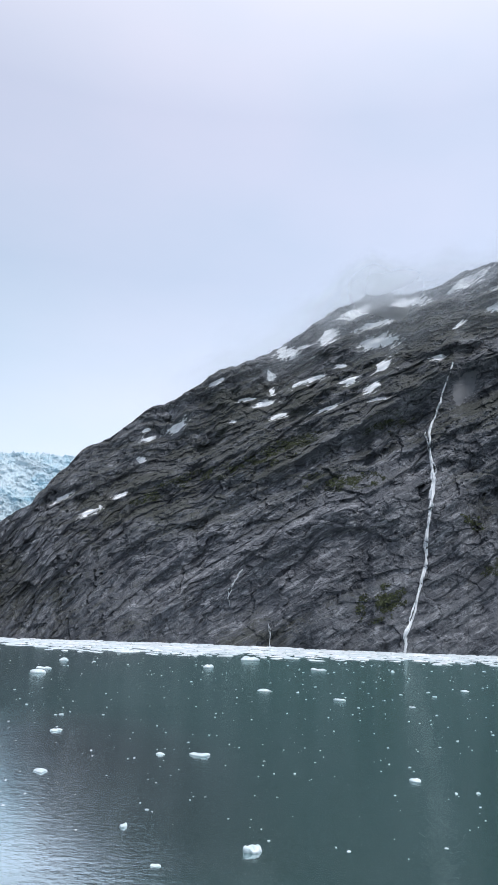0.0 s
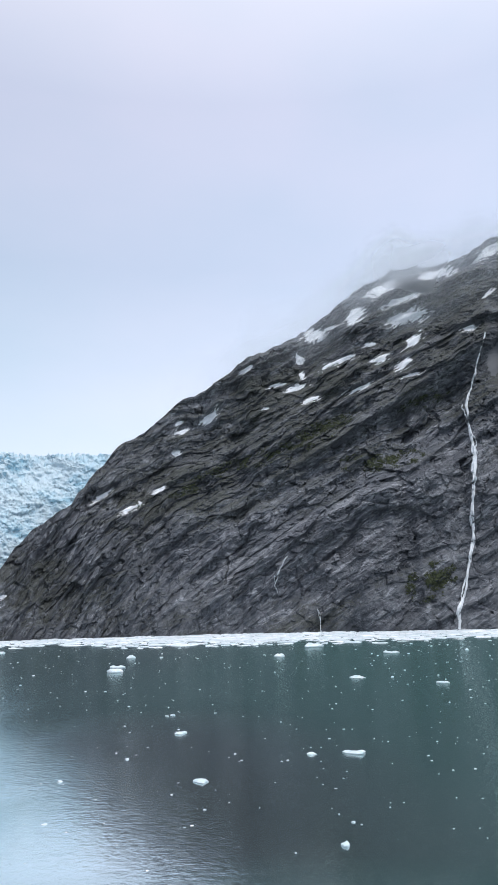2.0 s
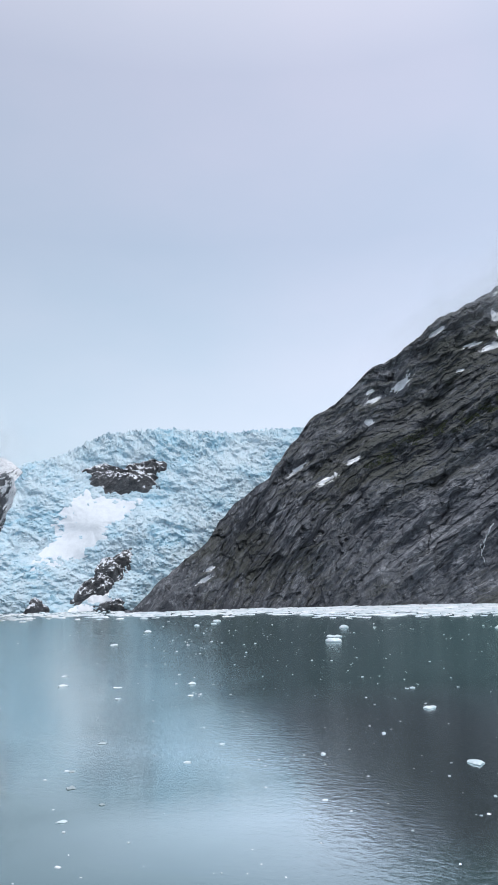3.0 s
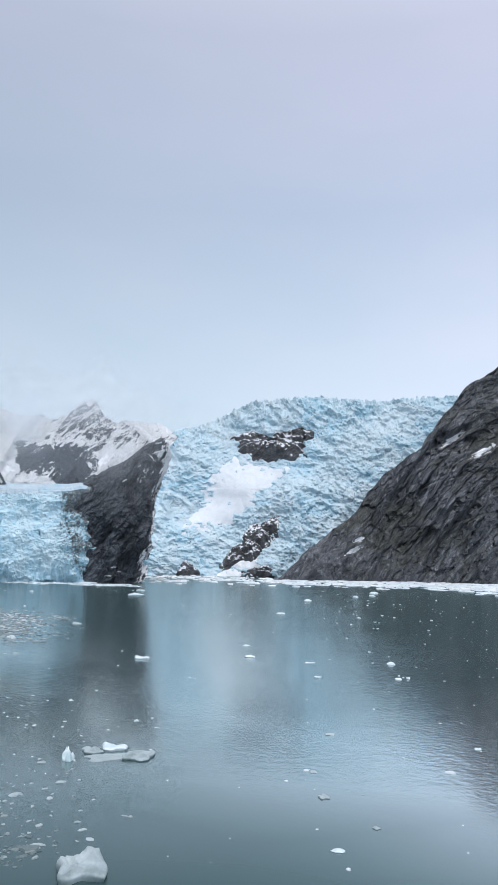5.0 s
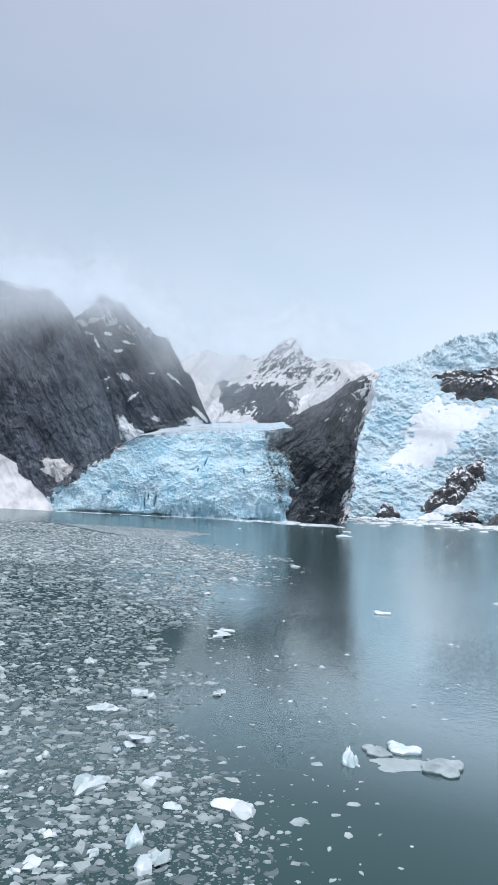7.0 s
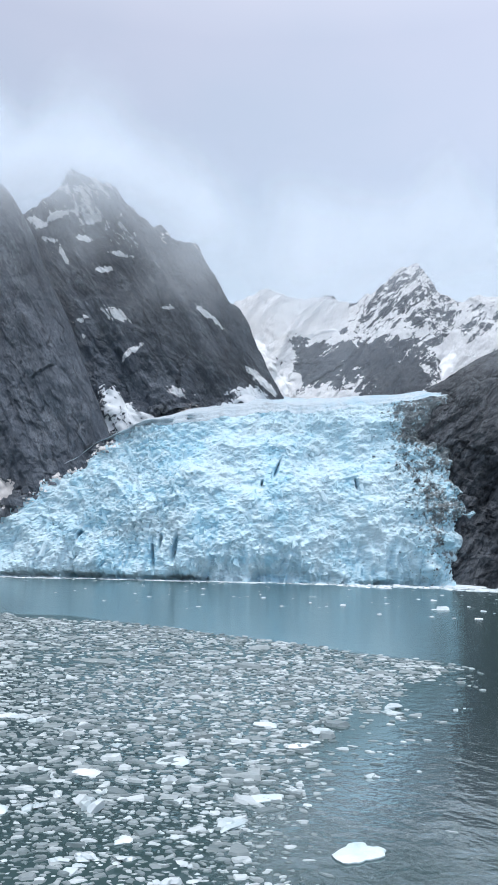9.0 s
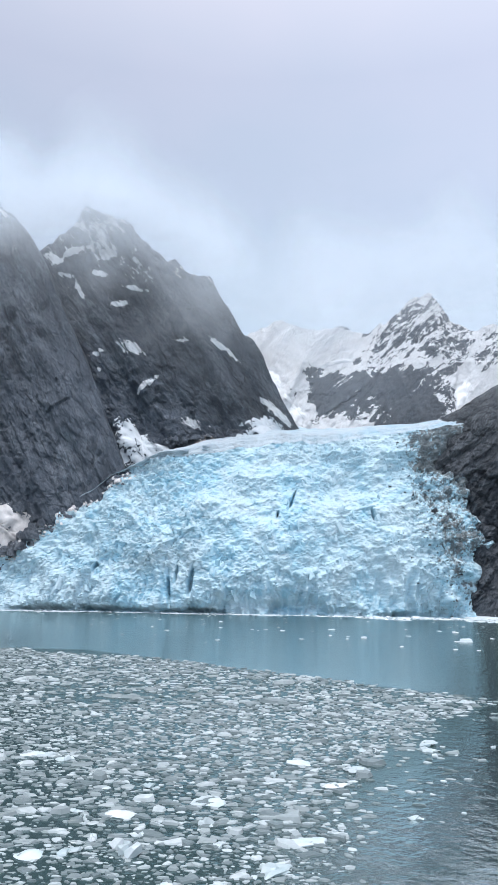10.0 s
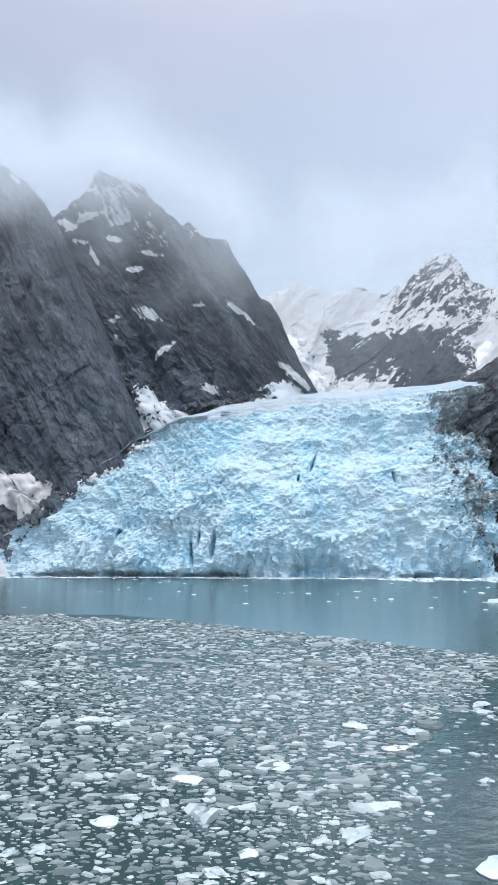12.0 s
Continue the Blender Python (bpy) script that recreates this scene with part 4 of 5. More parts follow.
snow_lies(rock_horn, us_k, ts_k, snow_k)


# ---- snow, rock outcrops and water lying on the slopes ----
def lifted(p, ref, lift):
    """Moves places towards ref and up by lift metres."""
    h = np.array([ref[0], ref[1]]) - p[:, :2]
    h = h / np.linalg.norm(h, axis=1, keepdims=True)
    return p + np.concatenate([h * 0.75, np.full((len(p), 1), 0.65)], 1) * np.asarray(lift)[:, None]


def drape(name, place, ref, outline, lift, material, rough=0.0, rings=10, spokes=56, sink=0.25):
    """A patch over a slope. outline(angle) gives offsets in the slope's two directions at the patch's edge."""
    a = np.linspace(0, 2 * np.pi, spokes, endpoint=False)
    r = np.linspace(0, 1, rings) ** 0.8
    aa, rr = (g.ravel() for g in np.meshgrid(a, r, indexing="ij"))
    cx, cy, ex, ey = outline(aa)
    x, y = cx + rr * ex, cy + rr * ey
    up = lift * (1 - rr ** 2.5) - sink * rr ** 3
    if rough:
        up = up + rough * fbm(x * 1.3, y * 60 if abs(cy) < 3 else y * 1.3, 0 * x + lift, 4, 0.6) * (1 - rr ** 4)
    p = lifted(place(x, y), ref, up)
    return new(name, mesh_from(name, p, grid_faces(spokes, rings, wrap=True), material))


def blob(cx, cy, rx, ry, tilt, sx, sy, seed):
    """An uneven oval: centre, half length and width in metres, tilt; sx, sy metres for one unit of each direction."""

    def outline(a):
        k = 1 + 0.60 * fbm(np.cos(a) * 1.3 + seed, np.sin(a) * 1.3, 0 * a + seed * 3.1, 5, 0.56)
        k = np.clip(k, 0.2, 2.0)
        x, y = rx * np.cos(a) * k, ry * np.sin(a) * k * (1 + 0.3 * np.sin(3 * a + seed))
        c, s = math.cos(radians(tilt)), math.sin(radians(tilt))
        return cx, cy, (x * c - y * s) / sx, (x * s + y * c) / sy

    return outline


def polygon(points, seed, wob=0.06):
    """An outline through a few corners, seen from their middle."""
    pts = np.array(points)
    c = pts.mean(0)
    scale = np.abs(pts - c).max(0)
    q = (pts - c) / scale
    ang = np.arctan2(q[:, 1], q[:, 0])
    order = np.argsort(ang)
    ang, rad = ang[order], np.hypot(q[order, 0], q[order, 1])

    def outline(a):
        b = (a + np.pi) % (2 * np.pi) - np.pi
        r = np.interp(b, np.r_[ang[-1] - 2 * np.pi, ang, ang[0] + 2 * np.pi], np.r_[rad[-1], rad, rad[0]])
        r = r * (1 + wob * 2 * fbm(np.cos(a) * 3 + seed, np.sin(a) * 3, 0 * a, 3, 0.6))
        return c[0], c[1], r * np.cos(b) * scale[0], r * np.sin(b) * scale[1]

    return outline


def place_a(az, e):
    return surf_a(az, np.clip(on_a(az, e), 0, 1.0))


def place_r(az, e):
    return surf_r(az, np.clip(on_r(az, e), 0, 1.0))


def place_r_smooth(az, e):
    return surf_r(az, np.clip(on_r(az, e), 0, 1.0), True)


def place_wall(surf, ridge, foot):
    return lambda v, z: surf(v, np.clip((z - foot) / (ridge(v) - foot), 0, 1.0))


place_b1, place_b2, place_m = place_wall(surf_b1, RIDGE_B1, -1.0), place_wall(surf_b2, RIDGE_B2, 9.0), place_wall(surf_m, RIDGE_M, 13.0)

for i, (az, e, rx, ry, tilt) in enumerate(SNOW_A1 + SNOW_A2 + SNOW_A3):
    tagged(drape("snow_patch", place_a, REF_A, blob(az, e, rx * 1.0, ry * 0.85, tilt, -4.4, 255, i * 1.7 + 0.4), 0.35, MAT["snow"], 0.05, sink=0.35, rings=12, spokes=140),
           "patch of old white snow on a dark rock slope", "snow patch", group="snow patches on the mountain")

for i, (v, z, rx, ry, tilt) in enumerate(SNOW_B):
    tagged(drape("snow_patch", place_b2, BAY, blob(v, z, rx * 0.5, ry * 0.5, tilt, 1, 1, i * 2.3 + 1.1), 0.08, MAT["snow"], 0.03, sink=0.12, rings=8, spokes=64),
           "small patch of snow caught on the steep dark peak", "snow patch", group="snow patches on the peak")
for i, (v, z, rx, ry, tilt) in enumerate([(-33, 42.3, 4.0, .7, -3), (-36.5, 40.2, .5, .2, 0), (-33.6, 39.9, .8, .18, -35), (-27.6, 41.4, 1.0, .3, -30)]):
    tagged(drape("snow_patch", place_b1, BAY, blob(v, z, rx, ry, tilt, 1, 1, i * 2.9 + 0.7), 0.15, MAT["snow"], 0.05, sink=0.3, rings=7, spokes=40),
           "snow lying on the top of the rock buttress", "snow patch", group="snow patches on the buttress")
SNOW_M = [(1.6, 26.6, 3.6, 1.3, -52), (4.4, 22.6, 2.4, 1.0, -50), (9.2, 30.4, 3.4, .7, 14), (9.0, 19.5, 4.5, .6, -4), (24.4, 25.6, 2.6, .9, 60), (23.8, 22.0, 1.8, .6, 75)]
for i, (v, z, rx, ry, tilt) in enumerate(SNOW_M):
    tagged(drape("snow_field", place_m, BAY, blob(v, z, rx, ry, tilt, 1, 1, i * 3.1 + 2.2), 0.25, MAT["snow"], 0.06, sink=0.35, rings=12, spokes=80),
           "smooth snow field in a gully of the distant peak", "snow field", group="snow fields on the distant peak")
def place_k(v, z):
    lo, hi = HORN_L(z), HORN_R(z)
    return surf_k(np.degrees(np.arcsin(np.clip((v - (lo + hi) / 2) / ((hi - lo) / 2), -0.98, 0.98))), np.clip((z + 1) / 30.6, 0, 1))


for i, (v, z, rx, ry, tilt) in enumerate([(33.6, 26.6, 1.6, .3, 20), (34.8, 25.0, 1.0, .25, 40), (31.6, 25.2, 1.0, .15, -40), (26.2, 20.0, .7, .12, 35), (33.0, 28.3, 1.0, .2, 10), (24.6, 3.0, .6, .12, 5), (25.4, 2.2, .5, .1, 0), (23.6, 1.4, .7, .12, 5), (31.8, 2.2, .7, .3, 60)]):
    tagged(drape("snow_patch", place_k, BAY, blob(v, z, rx, ry, tilt, 1, 1, i * 1.9 + 5.2), 0.15, MAT["snow"], 0.03, sink=0.12, rings=8, spokes=64),
           "streak of snow on the black rock spur", "snow patch", group="snow patches on the spur")
# snow and dirty ice between glacier and cliffs
for corners, seed, dirty in [([(-14.6, 17.0), (-13.4, 20.2), (-12.2, 18.0), (-10.4, 16.6), (-7.6, 15.6), (-9.0, 14.2), (-14.4, 13.2)], 1.3, 0), ([(-0.6, 19.6), (0.4, 20.6), (2.0, 19.4), (3.4, 18.4), (3.4, 17.3), (-2.4, 17.2)], 4.7, 0),
                             ([(-6.2, 17.6), (-4.8, 17.9), (-3.0, 17.4), (-3.2, 16.6), (-6.4, 16.4)], 2.9, 1)]:
    tagged(drape("snow_drift", place_b2, BAY, polygon(corners, seed, 0.12), 0.12, MAT["dirty_snow" if dirty else "field_snow"], 0.04, sink=0.2, rings=14, spokes=80),
           "drift of snow banked between glacier and cliff", "snow drift", group="snow drifts at the cliff foot")
tagged(drape("dirty_ice_cone", place_b1, BAY, blob(-24.6, 7.6, 3.0, 1.7, -32, 1, 1, 4.4), 0.45, MAT["dirty_snow"], 0.14, sink=0.1),
       "cone of pinkish dirty ice leaning on the cliff", "ice cone")


def bank_surface():
    ridge = curve([(-80, 14), (-50, 13), (-40, 11.6), (-35, 10.0), (-28.6, 6.6), (-25.6, 2.6), (-24.4, 0.2)])

    def surf(v, t):
        top = ridge(v)
        z = -0.4 + (top + 0.4) * t
        d = 136.6 + 4.2 * t - 0.5 * fbm(v * 0.2, z * 0.2, 0 * v, 3) - 0.2 * fbm(v * 0.9 + z * 0.5, z * 0.3, 0 * v + 3, 3)
        return bay(v, d, z)

    return surf


tagged(sheet("snow_bank", bank_surface(), np.linspace(-80, -24.4, 220), np.linspace(0, 1, 60), MAT["bank"]), "steep white avalanche snow bank at the water's edge", "snow bank")

# rock showing through the hanging glacier, and the smooth snow below it
tagged(drape("rock_outcrop", place_r_smooth, REF_R, polygon([(27.81, .159), (27.39, .180), (26.72, .183), (25.83, .175), (24.71, .169), (24.06, .182), (22.74, .184), (20.81, .178), (21.85, .163), (22.36, .142), (22.93, .135), (24.47, .137), (25.78, .135), (26.68, .146)], 1.0),
             3.0, MAT["outcrop"], 1.3, rings=50, spokes=150, sink=1.0), "dark rock outcrop ringed by glacier ice", "rock outcrop", group="rock outcrops in the glacier")
tagged(drape("rock_outcrop", place_r_smooth, REF_R, polygon([(28.76, -.013), (28.06, .010), (26.55, .023), (25.28, .054), (23.9, .069), (23.55, .064), (24.3, .028), (25.24, .013), (26.96, -.002), (28.15, -.015)], 2.0),
             2.6, MAT["outcrop"], 1.2, rings=50, spokes=150, sink=1.0), "long dark rock rib dusted with snow low in the glacier", "rock outcrop", group="rock outcrops in the glacier")
for poly, seed in (([(27.3, -.024), (26.08, -.008), (24.88, 0.0), (24.2, -.012), (24.4, -.024)], 3.0), ([(31.9, -.022), (31.5, -.009), (31.09, .004), (30.41, -.007), (29.8, -.022)], 4.0)):
    tagged(drape("rock_outcrop", place_r_smooth, REF_R, polygon(poly, seed), 1.4, MAT["outcrop"], 0.7, rings=24, spokes=80, sink=1.0), "black rock at the foot of the glacier", "rock outcrop", group="rock outcrops in the glacier")
tagged(drape("snow_field", place_r_smooth, REF_R, polygon([(27.92, .145), (26.67, .136), (24.68, .135), (22.93, .138), (23.57, .116), (25.31, .096), (26.59, .073), (27.88, .053), (30.05, .041), (31.58, .041), (30.1, .071), (29.06, .110)], 5.0, 0.09),
             0.8, MAT["field_snow"], 0.08, rings=30, spokes=120, sink=0.3), "smooth white snow field below the rock outcrop", "snow field")
tagged(drape("snow_tongue", place_r_smooth, REF_R, polygon([(29.09, -.024), (27.81, -.010), (25.24, .010), (25.06, .005), (26.3, -.010), (26.93, -.021)], 6.0, 0.03), 0.5, MAT["snow"], 0.1, rings=16, spokes=80, sink=0.2),
       "tongue of snow running down to the water", "snow tongue")


def water_material_fall():
    m = Nodes("falling_white_water")
    n = m.noise(0.9, 5, 0.65, (1, 1, 0.35))
    return m.finish(m.mix(m.ramp(n, [(0.3, 0.0), (0.7, 1.0)]), (0.62, 0.66, 0.70), (0.9, 0.92, 0.94)), 0.5, m.bump(n, 0.5, 0.2), 0.4)


MAT["fall"] = water_material_fall()


def strand(path, width, seed, wander):
    """One ribbon of falling water over the mountain's face, thick in its middle."""
    pts = np.array(path)
    k = np.linspace(0, len(pts) - 1, 170)
    az, e = np.interp(k, np.arange(len(pts)), pts[:, 0]), np.interp(k, np.arange(len(pts)), pts[:, 1])
    az = az + wander * fbm(k * 1.3, 0 * k, 0 * k + seed, 4, 0.6) / 4.4
    w = width * (0.55 + 0.9 * np.abs(fbm(k * 1.7, 0 * k + 2, 0 * k + seed, 3))) * (0.5 + 0.5 * k / k[-1])
    cols = []
    for side, lift in ((-1, 0.1), (-0.5, 0.7), (0, 0.9), (0.5, 0.7), (1, 0.1)):
        cols.append(lifted(place_a(az - side * w / 2 / 4.4, e), REF_A, np.full(len(k), lift)))
    verts = np.stack(cols, 1).reshape(-1, 3)
    return verts, grid_faces(len(k), 5)


def waterfall(name, label, paths):
    root = new(name)
    root.location = place_a(np.array([paths[0][0][-1][0]]), np.array([paths[0][0][-1][1]]))[0]
    for path, width, seed, wander in paths:
        verts, faces = strand(path, width, seed, wander)
        ob = new("water_strand", mesh_from("water_strand", verts - np.array(root.location), faces, MAT["fall"]))
        ob.parent = root
    return tagged(root, label, "waterfall")


FALL = [(-18.75, .368), (-17.85, .326), (-17.25, .298), (-16.65, .273), (-16.95, .236), (-17.05, .204), (-16.7, .166), (-16.35, .128), (-16.4, .098), (-15.85, .061), (-15.3, .025), (-14.75, 0.0), (-14.6, -.022)]
waterfall("waterfall", "tall thin white waterfall braiding down dark rock", [(FALL, 1.15, 1.0, 0.5), (FALL[3:9], 0.8, 5.0, 0.9), (FALL[3:7], 0.5, 9.0, 1.4), (FALL[6:], 0.5, 12.0, 0.6)])
LITTLE = [(-2.3, 0.078), (-1.6, 0.058), (-1.2, 0.040), (-1.5, 0.030)]
waterfall("thin_waterfall", "thin trickle of white water on a rock face", [(LITTLE, 0.22, 2.0, 0.5), (LITTLE[:3], 0.16, 6.0, 0.9)])
LOW = [(-4.5, 0.008), (-4.65, -0.004), (-4.6, -0.022)]
waterfall("thin_waterfall", "short trickle of white water above the ice edge", [(LOW, 0.4, 3.0, 0.3), (LOW[:2], 0.22, 8.0, 0.5)])


def slab_material():
    m = Nodes("smooth_pale_rock_slab")
    n = m.noise(0.25, 6, 0.6, (1, 1, 0.4))
    return m.finish(m.mix(n, (0.115, 0.12, 0.13), (0.18, 0.186, 0.20)), 0.7, m.bump(n, 0.3, 0.4), 0.3)


MAT["slab"] = slab_material()
tagged(drape("rock_slab", place_a, REF_A, polygon([(-20.9, .375), (-20.6, .345), (-19.6, .318), (-18.6, .300), (-18.3, .318), (-19.0, .350), (-19.8, .372)], 3.3, 0.05), 0.5, MAT["slab"], 0.05, sink=0.6, rings=14, spokes=70),
       "smooth pale grey slab beside the waterfall's head", "rock slab")
# ---- loose rock along the glacier's edge ----
def lumps(centres, sizes, flat, rng, sides=7, rings=3, jag=0.62, slim=0.6, lie=None):
    """Many small angular lumps in one mesh: corners and triangles."""
    n = len(sizes)
    a = np.linspace(0, 2 * np.pi, sides, endpoint=False)[None, :] + rng.uniform(0, 6.28, (n, 1))
    rad = sizes[:, None] * rng.uniform(jag, 1.25, (n, sides))
    stretch = rng.uniform(slim, 1.0, (n, 1))
    turn_a = rng.uniform(0, np.pi, (n, 1)) if lie is None else rng.normal(lie[0], lie[1], (n, 1))
    x, y = rad * np.cos(a), rad * np.sin(a) * stretch
    x, y = x * np.cos(turn_a) - y * np.sin(turn_a), x * np.sin(turn_a) + y * np.cos(turn_a)
    h = sizes[:, None] * flat[:, None]
    tiltx, tilty = rng.normal(0, 0.25, (n, 1)), rng.normal(0, 0.25, (n, 1))
    levels = [(1.0, -0.25), (0.93, 0.55), (0.55, 1.0)][:rings] if rings == 3 else [(1.0, -0.25), (0.8, 1.0)]
    vs = []
    for scale, level in levels:
        z = h * level * rng.uniform(0.75, 1.2, (n, sides)) if level > 0 else h * level + 0 * x
        if level > 0:
            z = np.maximum(z + (tiltx * x + tilty * y) * flat[:, None], 0.1 * h)
        vs.append(np.stack([x * scale, y * scale, z], -1))
    top = np.stack([0 * h[:, 0], 0 * h[:, 0], h[:, 0] * rng.uniform(0.9, 1.3, n)], -1)[:, None, :]
    verts = np.concatenate(vs + [top], 1) + centres[:, None, :]
    per = verts.shape[1]
    f = []
    for r in range(len(levels) - 1):
        for i in range(sides):
            j = (i + 1) % sides
            f += [(r * sides + i, r * sides + j, (r + 1) * sides + j), (r * sides + i, (r + 1) * sides + j, (r + 1) * sides + i)]
    last = (len(levels) - 1) * sides
    f += [(last + i, last + (i + 1) % sides, per - 1) for i in range(sides)]
    faces = (np.array(f)[None] + (np.arange(n) * per)[:, None, None]).reshape(-1, 3)
    return verts.reshape(-1, 3), faces


def rubble(name, label, line, spread, count, size, seed, material, place=None, lift=0.0):
    rng = np.random.default_rng(seed)
    pts = np.array(line)
    k = rng.uniform(0, len(pts) - 1, count)
    v = np.interp(k, np.arange(len(pts)), pts[:, 0]) + rng.normal(0, spread, count)
    z = np.interp(k, np.arange(len(pts)), pts[:, 1]) + rng.normal(0, spread * 0.7, count)
    p = lifted(place(v, z), BAY, np.full(count, lift)) if place else surf_l(v, np.clip(on_l(v, z), 0, 1.0))
    verts, faces = lumps(p, rng.lognormal(math.log(size), 0.5, count), rng.uniform(0.5, 0.9, count), rng)
    return tagged(new(name, mesh_from(name, verts, faces, material, True)), label, "rubble", kind="stuff")


def scrub_material():
    m = Nodes("alder_scrub")
    island = m.add("ShaderNodeNewGeometry").outputs["Random Per Island"]
    return m.finish(m.ramp(island, [(0.0, (0.032, 0.038, 0.022)), (0.6, (0.056, 0.066, 0.034)), (1.0, (0.094, 0.108, 0.055))]), 0.8, None, 0.2)


MAT["scrub"] = scrub_material()


def scrub(az, e, rx, ry, tilt, count, seed):
    """A thicket of low bushes on a ledge: many small leafy clumps of uneven height."""
    rng = np.random.default_rng(seed)
    r, a = rng.uniform(0, 1.25, count) ** 0.7, rng.uniform(0, 6.283, count)
    x, y = r * np.cos(a) * rx, r * np.sin(a) * ry
    keep = fbm(x * 0.25, y * 0.45, 0 * x + seed, 4, 0.6) > rng.uniform(-0.3, 0.4, count)
    x, y = x[keep], y[keep]
    c, sn = math.cos(radians(tilt)), math.sin(radians(tilt))
    p = lifted(place_a(az - (x * c - y * sn) / 4.4, e + (x * sn + y * c) / 255), REF_A, np.full(len(x), 0.1))
    verts, faces = lumps(p, rng.lognormal(math.log(0.19), 0.4, len(x)), rng.uniform(0.4, 1.0, len(x)), rng, 5, 2)
    return tagged(new("alder_scrub", mesh_from("alder_scrub", verts, faces, MAT["scrub"], True)), "dark green low bushes on a rocky ledge", "scrub", kind="stuff")


for i, (az, e, rx, ry, tilt, count) in enumerate([(-9.9, .205, 13, 3.4, 4, 3200), (-23.4, .105, 13, 3.4, 26, 3400), (-13.0, .040, 8, 5.0, 30, 2400), (-24.4, .235, 8, 2.6, 12, 1500), (-25.6, .030, 7, 3.2, 10, 1400), (-2.5, .225, 16, 3.0, 18, 2400), (-19.5, .150, 5, 2.4, -20, 900), (-13.5, .29, 9, 3.4, 20, 2000), (3.5, .19, 14, 2.4, 26, 1600), (-5.5, .255, 12, 2.2, 20, 1500)]):
    scrub(az, e, rx, ry, tilt, count, 400 + i)
rubble("moraine_rubble", "dark rock rubble along the glacier's edge", [(-23.4, 5.0), (-21, 7.0), (-18.5, 9.4), (-16, 11.4), (-13, 13.1)], 0.5, 460, 0.22, 11, MAT["cliff"])
rubble("ice_rubble", "pale dirty ice blocks tumbled along the glacier's edge", [(-23, 4.6), (-21, 6.4), (-18, 9.2), (-15.5, 11.2), (-12.5, 12.8)], 0.45, 300, 0.13, 15, MAT["dirty_snow"])
rubble("moraine_rubble", "dark rock rubble on the snow below the cliff", [(-9.0, 16.0), (-7, 16.4), (-4, 16.8), (-2, 17.2)], 0.3, 220, 0.14, 12, MAT["cliff"], place_b2, 0.8)
rubble("moraine_rubble", "grey grit and stones on the ice beside black rock", [(14.0, 17.0), (14.6, 13), (15.4, 9), (16.2, 5), (16.8, 1)], 1.3, 300, 0.055, 13, MAT["horn"])

# ---- floating ice ----


def field(name, label, spans, material, sides, rings, seed, drift=None):
    """Scattered floating bits: jittered cells over stretches of the bay, with an edge and thin places."""
    rng = np.random.default_rng(seed)
    cs, ss, fs = [], [], []
    for d0, d1, v0, v1, step, size, big, keep, edge in spans:
        n_d, n_v = int((d1 - d0) / step) + 1, int((v1 - v0) / step) + 1
        d, v = np.meshgrid(d0 + step * np.arange(n_d), v0 + step * np.arange(n_v), indexing="ij")
        d, v = d.ravel() + rng.uniform(-0.5, 0.5, d.size) * step, v.ravel() + rng.uniform(-0.5, 0.5, d.size) * step
        thin = fbm(v * 0.35, d * 0.22, 0 * v + seed, 3)
        ok = rng.uniform(0, 1, d.size) < keep * np.clip(1.0 + 0.4 * thin, 0, 1) * edge(v, d)
        d, v = d[ok], v[ok]
        s = 0.94 * size * np.clip(rng.lognormal(0, 0.45, d.size), 0.3, 2.0)
        s = np.where(rng.uniform(0, 1, d.size) < big, s * rng.uniform(1.3, 2.2, d.size), s)
        cs.append(bay(v, d, np.zeros(d.size)))
        ss.append(s)
        fs.append(rng.uniform(0.05, 0.2, d.size) * (1.0 if drift is None else 1.3))
    c, s, f = np.concatenate(cs), np.concatenate(ss), np.concatenate(fs)
    verts, faces = lumps(c, s * (1.0 if drift is None else 1.2), f, rng, sides, rings, 0.42, 0.32 if drift is None else 0.25, None if drift is None else (BAY_AZ, drift))
    return tagged(new(name, mesh_from(name, verts, faces, material, True)), label, "brash ice", kind="stuff")


EDGE_R = curve([(0, 3), (9, 1.6), (12, 0.5), (18, 0.0), (23, -0.2), (30, 0.8), (40, 3.6), (50, 6.5), (58, 4.0), (66, 1.0), (73, 0.1), (75, 0.2), (77, 0.62), (79, 1.3), (81, 2.2), (83.5, 3.9), (95, 3.3)])
EDGE_FAR = curve([(-14, 92), (-6, 91.6), (-3, 90.2), (0, 87.2), (2.6, 84.4), (3.8, 83.2), (8, 82)])


def soft_edge(v, d):
    w = 0.35 + 0.02 * d * (d < 66)
    wob = 0.8 * fbm(d * 0.25, 0 * d, 0 * d + 4, 3)
    k = np.clip((EDGE_R(d) + wob * (0.3 + 0.02 * d * (d < 66)) - v) / w, 0, 1)
    loose = np.where(d < 66, 0.30, 0.10) * np.clip((EDGE_R(d) + np.where(d < 66, 0.10 * d, 1.0) - v) / np.where(d < 66, 0.08 * d + 0.1, 0.8), 0, 1) * (fbm(v * 0.9, d * 0.5, 0 * v + 12, 3) > -0.1)
    k = np.maximum(k, loose)
    far = np.clip((EDGE_FAR(v) - d + 0.5 * fbm(v * 0.8, 0 * v, 0 * v + 2, 3)) / 0.5, 0, 1)
    fan = np.clip((v + 4.5 + 0.52 * np.where(d < 73, d, d - 70)) / 1.0, 0, 1)
    return k * far * fan


def west_edge(v, d):
    """The pack's western part, beyond the dense field."""
